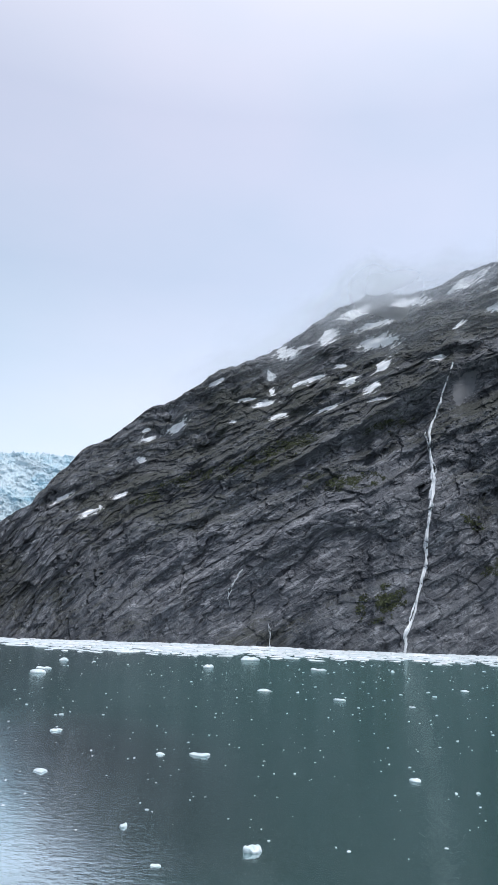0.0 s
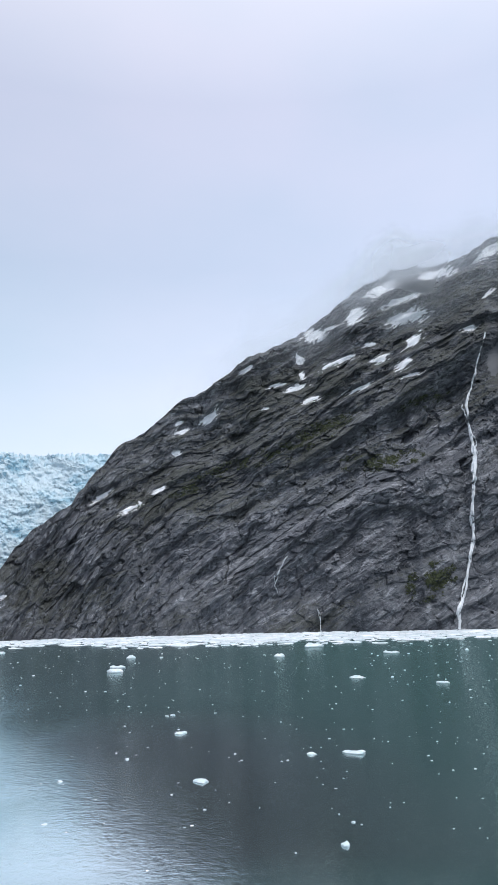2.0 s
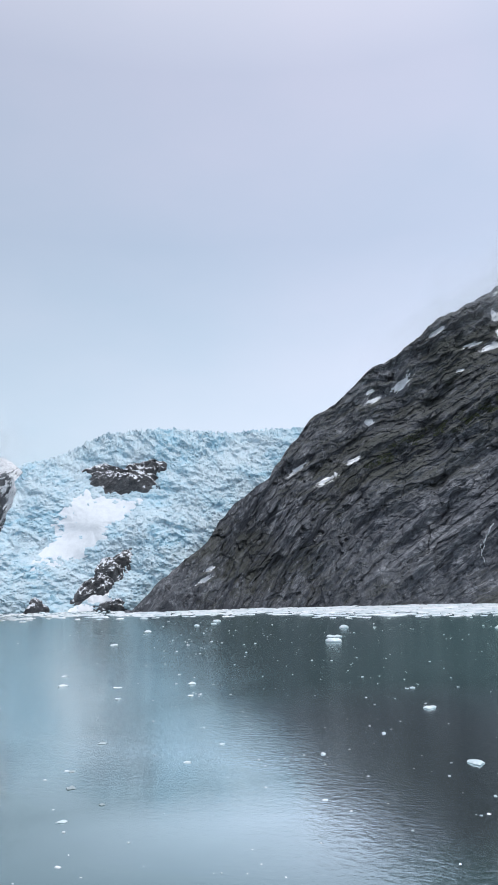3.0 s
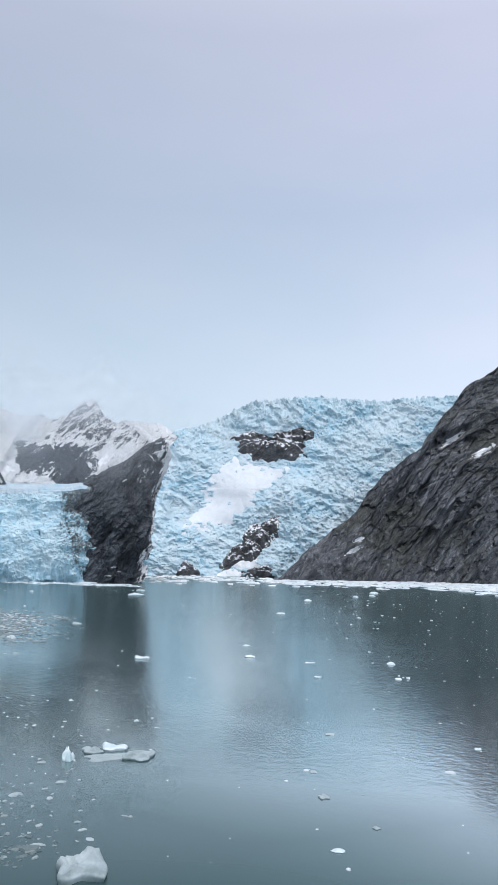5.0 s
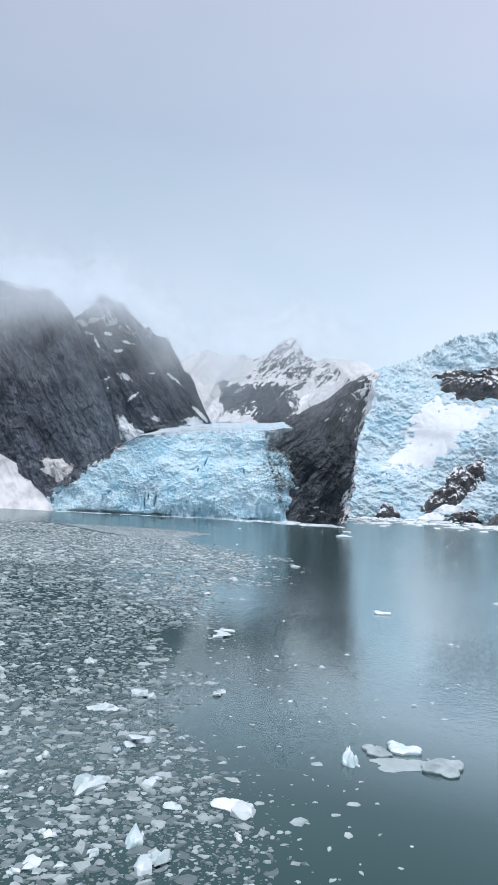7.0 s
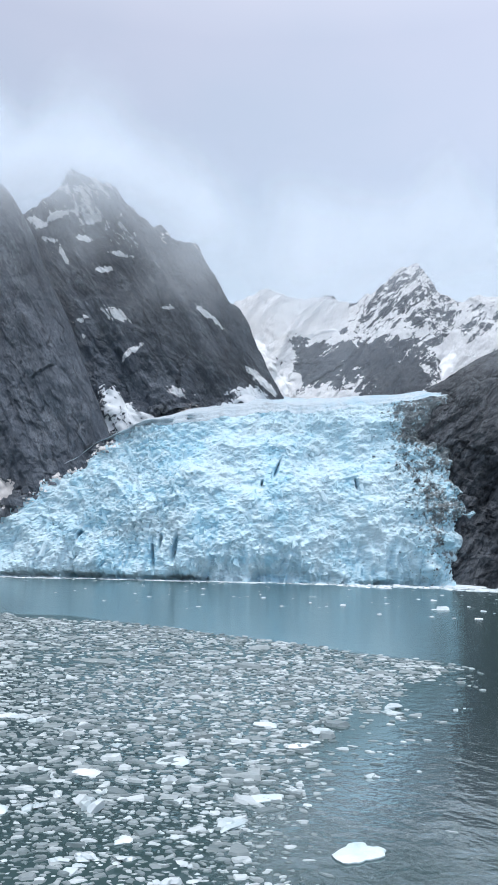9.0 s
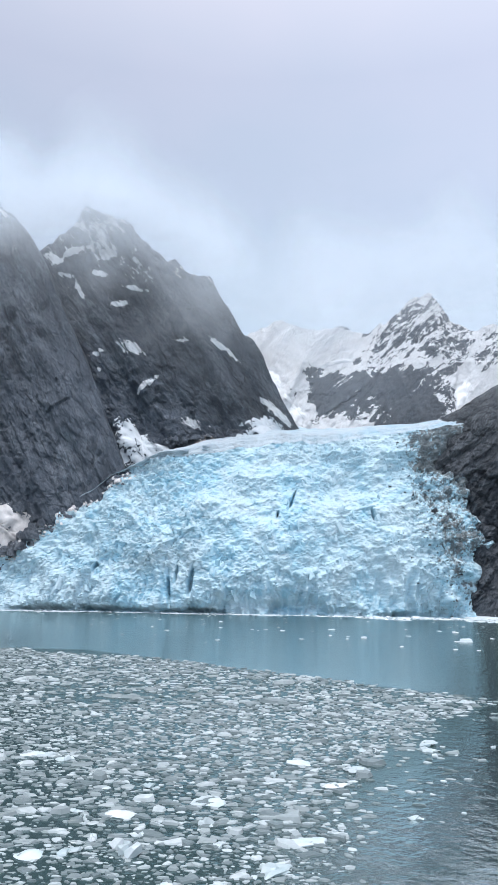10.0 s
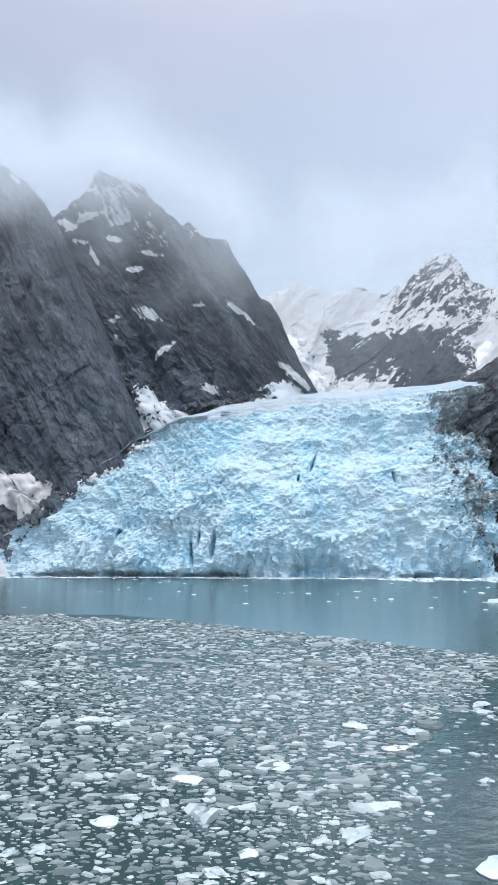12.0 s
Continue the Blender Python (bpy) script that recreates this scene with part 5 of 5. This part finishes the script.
    return np.clip(-4.5 - 0.52 * (d - 70) - v, 0, 1) * np.clip((92 - d + 1.2 * fbm(v * 0.4, 0 * v, 0 * v + 6, 3)) / 0.8, 0, 1)


SPANS_NEAR = [(7, 12, -10, 3, 0.105, 0.068, 0.12, 0.97, soft_edge), (12, 18, -13, 2, 0.145, 0.092, 0.08, 0.92, soft_edge), (18, 28, -18, 3, 0.20, 0.098, 0.06, 0.92, soft_edge), (28, 44, -24, 7, 0.23, 0.115, 0.05, 1.0, soft_edge)]
field("brash_ice", "drifting field of small broken white and grey ice", SPANS_NEAR, MAT["brash_near"], 7, 2, 31)
field("slush_ice", "fine grey slush between the broken ice pieces", [(7, 12, -8, 3, 0.07, 0.026, 0.1, 1.0, soft_edge), (12, 18, -11, 2, 0.10, 0.036, 0.1, 1.0, soft_edge), (18, 28, -16, 3, 0.15, 0.052, 0.05, 1.0, soft_edge)], MAT["slush"], 5, 2, 35)
field("brash_ice", "loose broken ice thinning towards open water", [(44, 58, -25, 8, 0.24, 0.105, 0.05, 1.0, soft_edge), (58, 71, -22, 6, 0.20, 0.088, 0.05, 1.0, soft_edge), (71, 92, -30, -4, 0.27, 0.11, 0.05, 1.0, west_edge)], MAT["brash"], 5, 2, 32, 0.5)
field("brash_ice", "dense field of small flat ice pieces before the glacier", [(71, 76.5, -7.0, 3, 0.045, 0.019, 0.08, 1.2, soft_edge), (76.5, 82, -10, 4, 0.066, 0.029, 0.10, 1.1, soft_edge), (82, 92.5, -15, 5, 0.115, 0.046, 0.05, 0.97, soft_edge)], MAT["brash"], 6, 2, 33, 0.4)
field("brash_ice", "thin line of packed ice along the glacier's foot", [(133.5, 137.0, -23, 20, 0.30, 0.17, 0.1, 0.9, lambda v, d: np.clip((d - 133.6) / 3.0 + 0.5 * fbm(v * 0.3, d * 0.2, 0 * v, 3), 0, 1)), (94, 133, -26, 24, 0.9, 0.085, 0.1, 0.12, lambda v, d: 0 * v + 1), (120, 133.5, 4, 27, 0.42, 0.2, 0.1, 0.85, lambda v, d: np.clip((d - 133 + 0.75 * (v - 4) + 3 * fbm(v * 0.3, d * 0.2, 0 * v, 3)) / 4.0, 0, 1))], MAT["pack"], 6, 2, 34)

field("ice_slivers", "thin clear slivers of ice adrift on smooth water", [(7.5, 12, -4, 4, 0.30, 0.045, 0.15, 0.35, lambda v, d: np.clip(1.4 - 0.25 * v, 0, 1)), (12, 22, -4, 9, 0.55, 0.06, 0.15, 0.3, lambda v, d: np.clip(1.2 - 0.14 * v, 0.05, 1))], MAT["clear_ice"], 7, 2, 36)


def polar_field(name, label, az0, az1, near, far, step, size, keep, seed, material, flat=0.16):
    """A strip of packed ice along a shore, seen from REF_A: denser towards the shore."""
    rng = np.random.default_rng(seed)
    area = (far ** 2 - near(0.0) ** 2) * math.radians(az1 - az0) / 2
    n = int(area / step ** 2)
    az = rng.uniform(az0, az1, n)
    r = np.sqrt(rng.uniform(near(0.0) ** 2, far ** 2, n))
    edge = near(az) + 10 * fbm(az * 0.8, 0 * az, 0 * az + seed, 4, 0.6)
    ok = rng.uniform(0, 1, n) < np.clip((r - edge) / 40, 0.0, 1) ** 0.8 * keep
    az, r = np.radians(az[ok]), r[ok]
    c = np.stack([REF_A[0] - np.sin(az) * r, REF_A[1] + np.cos(az) * r, 0 * r], -1)
    s = size * rng.lognormal(0, 0.4, len(r))
    verts, faces = lumps(c, s, rng.uniform(0.5, 1.5, len(r)) * flat, rng, 6, 2)
    return tagged(new(name, mesh_from(name, verts, faces, material, True)), label, "pack ice", kind="stuff")


polar_field("pack_ice", "bright strip of packed ice along the mountain's shore", -40, 26, lambda az: 128 + 0.5 * np.abs(az) + 30 * np.clip((np.asarray(az) - 8) / 14, 0, 1), 229, 1.4, 0.85, 0.98, 41, MAT["pack"], 0.09)
polar_field("pack_ice", "thin strip of packed ice below the glaciers", 20, 44, lambda az: 150.0 + 0 * np.asarray(az), 236, 2.2, 0.8, 0.5, 42, MAT["pack"])


def bits(name, label, count, r0, r1, az0, az1, size, seed):
    rng = np.random.default_rng(seed)
    az, r = np.radians(rng.uniform(az0, az1, count)), r0 * (r1 / r0) ** rng.uniform(0, 1, count) ** 0.75
    c = np.stack([REF_A[0] - np.sin(az) * r, REF_A[1] + np.cos(az) * r, 0 * r], -1)
    verts, faces = lumps(c, size * (0.5 + r / 32) * rng.lognormal(0, 0.5, count), rng.uniform(0.1, 0.4, count), rng, 6, 2)
    return tagged(new(name, mesh_from(name, verts, faces, MAT["pack"], True)), label, "ice bits", kind="stuff")


bits("ice_bits", "sparse small white ice bits on dark water", 900, 16, 135, -34, 24, 0.023, 51)
bits("ice_bits", "few small ice bits on pale reflecting water", 110, 14, 120, 20, 46, 0.028, 52)


def floe_mesh(kind, seed):
    """One floating lump of ice, one metre long: a worn body with ledges, or an upright horn, or a low wet slab."""
    rng = np.random.default_rng(seed)
    na, nr = 28, 12
    a, t = (g.ravel() for g in np.meshgrid(np.linspace(0, 2 * np.pi, na, endpoint=False), np.linspace(0, 1, nr), indexing="ij"))
    rad = 0.5 * (1 + 0.35 * fbm(np.cos(a) * 1.3 + seed, np.sin(a) * 1.3, 0 * a + seed, 4, 0.6))
    prof = np.where(t < 0.25, 0.9 + 0.4 * t, np.cos(np.maximum((t - 0.25) / 0.75, 0) ** (1.8 if kind == 'horn' else 1.0) * np.pi / 2) ** 0.5)
    x, y = rad * prof * np.cos(a), rad * prof * np.sin(a) * 0.72
    lump = fbm(x * 3.5 + seed, y * 3.5, 0 * a + 2, 4, 0.6)
    if kind == "horn":
        z = -0.12 + t * 1.12 * (0.75 + 0.35 * lump)
        x = x * (1 - 0.1 * t) + 0.1 * t
    elif kind == "slab":
        z = np.where(t < 0.25, -0.3 + 2.4 * t, 0.3 + 0.7 * (t - 0.25) / 0.75 * (0.6 + 0.9 * lump))
    else:
        z = np.where(t < 0.25, -0.25 + 2.0 * t, 0.25 + 0.75 * ((t - 0.25) / 0.75) * np.clip(0.7 + 1.2 * fbm(x * 2 + seed, y * 2, 0 * a, 3), 0.1, 1.6))
    z = z + 0.06 * lump * (t > 0.2)
    verts = np.stack([x, y, z], -1)
    return mesh_from("ice_floe", verts, grid_faces(na, nr, wrap=True), MAT["clear_ice" if kind == "slab" else "ice_floe"])


def chip_mesh(seed):
    """A ragged piece of glacier ice: a few broken blocks frozen together, one metre long."""
    rng = random.Random(seed)
    bm = bmesh.new()
    for k in range(rng.randint(3, 5)):
        cx, cy = (0, 0) if k == 0 else (rng.uniform(-0.38, 0.38), rng.uniform(-0.22, 0.22))
        rx, ry, h = rng.uniform(0.16, 0.36), rng.uniform(0.12, 0.26), (1.0 if k == 0 else rng.uniform(0.3, 0.9))
        vs = []
        for i in range(16):
            a, level = rng.uniform(0, 6.283), rng.choice((-0.25, 0.1, 0.45, 0.75, 1.0))
            r = rng.uniform(0.6, 1.1) * (1.0 if level < 0.5 else 0.7)
            vs.append(bm.verts.new((cx + r * rx * math.cos(a), cy + r * ry * math.sin(a), h * level * rng.uniform(0.8, 1.15))))
        bmesh.ops.convex_hull(bm, input=vs)
    bmesh.ops.delete(bm, geom=[v for v in bm.verts if not v.link_faces], context="VERTS")
    me = bpy.data.meshes.new("ice_floe")
    bm.to_mesh(me)
    bm.free()
    me.materials.append(MAT["chip_ice"])
    return me


CHIPS = [chip_mesh(700 + i) for i in range(12)]
LUMPS = [floe_mesh("lump", 60 + i) for i in range(7)]
HORNS = [floe_mesh("horn", 80 + i) for i in range(3)]
SLABS = [floe_mesh("slab", 90 + i) for i in range(4)]
for me in LUMPS + HORNS + SLABS:
    me.name = "ice_floe"


def put_floe(meshes, x, y, length, height, i, label, group):
    ob = new("ice_floe", meshes[i % len(meshes)])
    ob.location = (x, y, 0)
    ob.scale = (length, length, max(0.62 * height, 0.10 * length))
    ob.rotation_euler = (0, 0, (i * 2.399) % 6.283)
    return tagged(ob, label, "ice floe", group=group)


# x, y, length, height
FLOES_FAR = [(-16.45, 71.78, 1.59, 0.45), (-19.24, 97.46, 1.07, 0.46), (-0.81, 92.23, 1.85, 0.71), (5.25, 119.24, 3.87, 1.11), (12.83, 94.99, 2.07, 0.59), (3.82, 59.91, 1.30, 0.19), (8.80, 53.78, 1.09, 0.29), (-6.83, 34.19, 0.65, 0.11), (-1.88, 28.92, 0.29, 0.09), (-0.45, 28.95, 0.85, 0.18), (6.58, 25.29, 0.48, 0.16), (-1.96, 18.74, 0.26, 0.13), (0.98, 17.06, 0.48, 0.29), (-1.00, 15.90, 0.22, 0.07), (-5.33, 25.02, 0.59, 0.10), (22.06, 67.16, 0.87, 0.16), (13.08, 50.60, 0.48, 0.12), (8.09, 23.66, 0.15, 0.08), (17.23, 59.71, 0.38, 0.19), (22.72, 97.53, 0.62, 0.31)]
FLOES_MID = [(-64.99, 86.76, 2.03, 0.47), (-29.26, 35.70, 0.72, 0.24), (-43.04, 91.54, 1.17, 0.29), (-41.13, 112.34, 1.40, 0.44), (-36.51, 68.19, 0.87, 0.16), (-25.37, 39.19, 0.43, 0.12), (-20.36, 35.06, 0.36, 0.10), (-17.43, 36.49, 0.37, 0.10), (-12.74, 26.34, 0.25, 0.05), (-13.62, 18.31, 0.24, 0.05), (-17.52, 78.80, 1.63, 0.47), (-41.78, 106.39, 1.17, 0.33)]
FLOES_BAY = [(-25.20, 21.81, 0.39, 0.10), (-22.98, 16.49, 0.68, 0.27), (-23.94, 18.25, 0.58, 0.19), (-20.75, 17.54, 0.63, 0.15), (-29.33, 21.29, 0.46, 0.18), (-20.49, 15.46, 0.56, 0.21), (-21.07, 15.78, 0.19, 0.30), (-30.26, 27.46, 0.72, 0.15), (-26.09, 20.31, 0.61, 0.20), (-21.56, 16.87, 0.34, 0.08), (-22.38, 17.33, 0.36, 0.11), (-25.90, 19.15, 0.60, 0.14), (-20.25, 16.86, 0.14, 0.09), (-21.48, 14.60, 0.36, 0.09), (-29.82, 26.81, 0.77, 0.17)]
FLOES_FRONT = [(-67.62, 62.49, 0.31, 0.07), (-69.54, 64.44, 0.32, 0.05), (-69.63, 65.68, 0.30, 0.04), (-69.53, 62.92, 0.22, 0.06), (-68.37, 62.31, 0.30, 0.04), (-68.34, 61.57, 0.16, 0.05), (-69.71, 62.26, 0.19, 0.04), (-71.14, 69.02, 0.35, 0.07), (-69.30, 61.60, 0.21, 0.05), (-69.29, 63.93, 0.23, 0.04), (-68.53, 61.36, 0.15, 0.02), (-68.09, 61.76, 0.13, 0.04), (-68.54, 61.73, 0.14, 0.03), (-68.39, 61.37, 0.17, 0.05), (-71.62, 62.82, 0.28, 0.07), (-70.00, 64.29, 0.27, 0.05)]
FLOES_FRONT2 = [(-69.58, 62.83, 0.25, 0.07), (-69.77, 65.95, 0.37, 0.04), (-68.54, 62.79, 0.25, 0.04), (-68.47, 61.46, 0.19, 0.06), (-69.82, 62.06, 0.16, 0.03), (-71.75, 62.70, 0.24, 0.05), (-68.40, 63.67, 0.16, 0.06), (-68.56, 63.05, 0.15, 0.04), (-69.39, 61.46, 0.20, 0.05), (-69.25, 60.97, 0.18, 0.03)]
for i, (x, y, length, height) in enumerate(FLOES_FAR):
    put_floe(HORNS if height > 0.5 * length else LUMPS, x, y, length, height, i, "small white ice floe on dark open water", "floes on open water")
for i, (x, y, length, height) in enumerate(FLOES_MID):
    put_floe(LUMPS, x, y, length, height, i + 3, "low white ice floe on pale reflecting water", "floes on open water")
for i, (x, y, length, height) in enumerate(FLOES_BAY):
    put_floe(HORNS if height > 1.2 * length else CHIPS, x, y, 1.4 * length, 1.1 * height, i + 5, "larger white ice lump among broken brash ice", "floes among brash")
for i, (x, y, length, height) in enumerate(FLOES_FRONT + FLOES_FRONT2):
    put_floe(CHIPS if i % 3 else LUMPS, x, y, length, 0.6 * height, i + 2, "flat white ice floe in the dense ice field", "floes before the glacier")
rng_floe = np.random.default_rng(77)


def strew(count, d0, d1, spread, size, label, group):
    """Larger pieces that stand out of the brash, one by one."""
    n = 0
    while n < count:
        dd = d0 + (d1 - d0) * rng_floe.uniform() ** 1.3
        v = EDGE_R(dd) - rng_floe.uniform() * spread(dd)
        if soft_edge(np.array([v]), np.array([dd]))[0] < 0.5:
            continue
        p = bay(np.array([v]), np.array([dd]), np.array([0.0]))[0]
        length = size * (0.6 + dd / d1) * rng_floe.lognormal(0, 0.3)
        put_floe(CHIPS, p[0], p[1], length, length * rng_floe.uniform(0.2, 0.45), n, label, group)
        n += 1


strew(105, 8, 40, lambda dd: 3 + 0.45 * dd, 0.29, "white ice piece standing out of the brash", "floes among brash")
strew(105, 74.5, 91, lambda dd: 2 + 0.6 * (dd - 72), 0.085, "flat white ice piece in the dense ice field", "floes before the glacier")
put_floe(HORNS, -20.76, 20.34, 0.36, 0.46, 1, "upright white ice chunk with a dark wet foot", "floes beside open water")
put_floe(SLABS, -20.76, 21.22, 0.70, 0.16, 0, "low grey wet ice floe with hollow edges", "floes beside open water")
put_floe(LUMPS, -20.47, 21.65, 0.66, 0.26, 4, "grey-white rounded ice floe", "floes beside open water")
put_floe(SLABS, -19.54, 21.40, 0.84, 0.16, 2, "long low clear ice floe with a pale rim", "floes beside open water")
MAT["awash"] = floe_material("ice_awash", (0.40, 0.47, 0.48), (0.26, 0.33, 0.34))
AWASH = [floe_mesh("lump", 62)]
AWASH[0].materials[0] = MAT["awash"]
put_floe(AWASH, -20.15, 21.05, 1.25, 0.0, 3, "pale sheet of ice awash between floes", "floes beside open water").scale = (1.25, 1.0, 0.012)
put_floe(SLABS, -16.71, 15.70, 0.95, 0.34, 1, "clear glassy ice lump floating low", "floes beside open water")
for i, (x, y, length, height) in enumerate([(-14.80, 20.75, .27, .07), (-16.49, 25.88, .30, .05), (-27.70, 43.53, .40, .09), (-22.19, 38.92, .47, .08), (-18.90, 40.78, .48, .13), (-71.69, 97.70, 2.0, .5), (-43.72, 121.48, 1.6, .45), (-21.02, 17.56, .5, .1), (-13.4, 19.6, .16, .04), (-15.6, 22.3, .2, .03)]):
    put_floe(SLABS if length < 0.35 else LUMPS, x, y, length, height, i + 1, "small wet ice piece on smooth water", "floes beside open water")


# ---- cloud on the tops ----
def mist_material(name, colour):
    m = Nodes(name)
    dens = m.add("ShaderNodeAttribute")
    dens.attribute_name = "veil"
    clear = m.add("ShaderNodeBsdfTransparent")
    dif = m.add("ShaderNodeBsdfDiffuse", Color=(*colour, 1))
    tra = m.add("ShaderNodeBsdfTranslucent", Color=(*colour, 1))
    both = m.add("ShaderNodeMixShader", Fac=0.45)
    m.t.links.new(dif.outputs[0], both.inputs[1])
    m.t.links.new(tra.outputs[0], both.inputs[2])
    mix = m.add("ShaderNodeMixShader", Fac=dens.outputs["Fac"])
    m.t.links.new(clear.outputs[0], mix.inputs[1])
    m.t.links.new(both.outputs[0], mix.inputs[2])
    o = m.add("ShaderNodeOutputMaterial")
    m.t.links.new(mix.outputs[0], o.inputs["Surface"])
    return m.mat


MAT["mist"] = mist_material("low_cloud", (0.88, 0.93, 0.98))
MAT["wisp"] = mist_material("bright_low_cloud", (0.94, 0.97, 1.0))


def cloud_layer(parent, place, us, vs, density, material="mist"):
    u, v = (g.ravel() for g in np.meshgrid(us, vs, indexing="ij"))
    edge = np.minimum(np.minimum((u - us[0]) / (us[-1] - us[0]), (us[-1] - u) / (us[-1] - us[0])) * 6, 1) * np.minimum(np.minimum((v - vs[0]) / (vs[-1] - vs[0]), (vs[-1] - v) / (vs[-1] - vs[0])) * 4, 1)
    veil = np.clip(density(u, v) * np.clip(edge, 0, 1), 0, 0.97)
    faces = grid_faces(len(us), len(vs))
    faces = faces[veil[faces].max(1) > 0.003]
    used, faces = np.unique(faces, return_inverse=True)
    me = mesh_from("cloud_layer", place(u, v)[used], faces.reshape(-1, 4), MAT[material])
    at = me.attributes.new("veil", "FLOAT", "POINT")
    at.data.foreach_set("value", veil[used].astype(np.float32))
    ob = new("cloud_layer", me)
    ob.parent = parent
    ob.visible_shadow = False
    return ob


def cloud(name, label):
    return tagged(new(name), label, "cloud")


def ss(x, a, b):
    k = np.clip((x - a) / (b - a), 0, 1)
    return k * k * (3 - 2 * k)


def over(z, top, reach):
    """Cloud thins out again above a ridge."""
    return 1 - ss(z, top + 0.15 * reach, top + reach)


# each bank is a stack of thin veils; the lowest-reaching are haze sheets lightening the rock
def cover_b(v, z, k):
    lo = (29.0, 32.0, 27.5, 31.5, 35.0, 16.0)[k]
    hi = lo + (10.0 if k < 5 else 30.0)
    rise = 6.0 * fbm(v * 0.10, z * 0.12, 0 * v + k * 3.3, 4, 0.45) + 0.75 * np.clip(v + 13, 0, 9) + 0.15 * np.clip(-v - 22, 0, 20)
    crest = np.maximum(RIDGE_B1(v), RIDGE_B2(v)) + 0.5
    return (0.235 if k < 5 else 0.16) * ss(z + rise, lo, hi) * over(z + 3.5 * fbm(v * 0.13, z * 0.13, 0 * v + 7 + k, 3, 0.4), crest, 9 + 2 * (k % 3))


def cover_m(v, z, k):
    lo, hi = (28.5, 29.5, 27.0, 31.0, 22.0, 8.0)[k], (34.0, 35.0, 34.0, 36.0, 33.0, 24.0)[k]
    rise = 3.0 * fbm(v * 0.14, z * 0.16, 0 * v + k * 5.1 + 1, 4, 0.5) + 5.5 * np.exp(-((v - 4) / 6) ** 2)
    return (0.13 + 0.05 * (1 - ss(v, 7, 14))) * ss(z + rise, lo, hi) * over(z + 2.0 * fbm(v * 0.13, z * 0.13, 0 * v + 3 + k, 3), RIDGE_M(v), 4 + k) * (1 - ss(v, 32, 44))


bank_b = cloud("cloud_bank", "low grey-white cloud over the steep peaks, with thin haze sheets below")
for k in range(6):
    cloud_layer(bank_b, lambda v, z, k=k: bay(v, 137.3 - 0.7 * k + 0.5 * np.sin(v * 0.3 + k) + 4.4 * ss(v, -2, 16) + 0.25 * (z - 22) - 0.12 * np.maximum(z - 43, 0), z), np.linspace(-75, 44, 170), np.linspace(8, 66, 90),
                lambda v, z, k=k: cover_b(v, z, k) * (1 - ss(v, 0, 7)) + cover_m(v, z, k) * ss(v, -1, 6))
bank_a = cloud("cloud_bank", "wisp of cloud on the mountain's crest, with haze sheets over the upper face")
# the last three veils hang lower, as haze that brightens the upper rock
for k in range(5):
    cloud_layer(bank_a, lambda az, e, k=k: polar(REF_A, az, 262 + 9 * k + 0 * az, e), np.linspace(-40, 8, 120), np.linspace(0.26, 0.66, 80),
                lambda az, e, k=k: (0.23 * np.exp(-((az + 13.5) / 5.5) ** 2) + 0.09) * ss(e + 0.04 * fbm(az * 0.17, e * 9, 0 * az + k * 2.7, 3, 0.45), RIDGE_A(az) - (0.06 if k < 2 else 0.20), RIDGE_A(az) + 0.015)
                * (1 - ss(e + 0.035 * fbm(az * 0.17, e * 9, 0 * az + 6 + k, 3, 0.4), RIDGE_A(az) + 0.004, RIDGE_A(az) + 0.05)), "wisp")
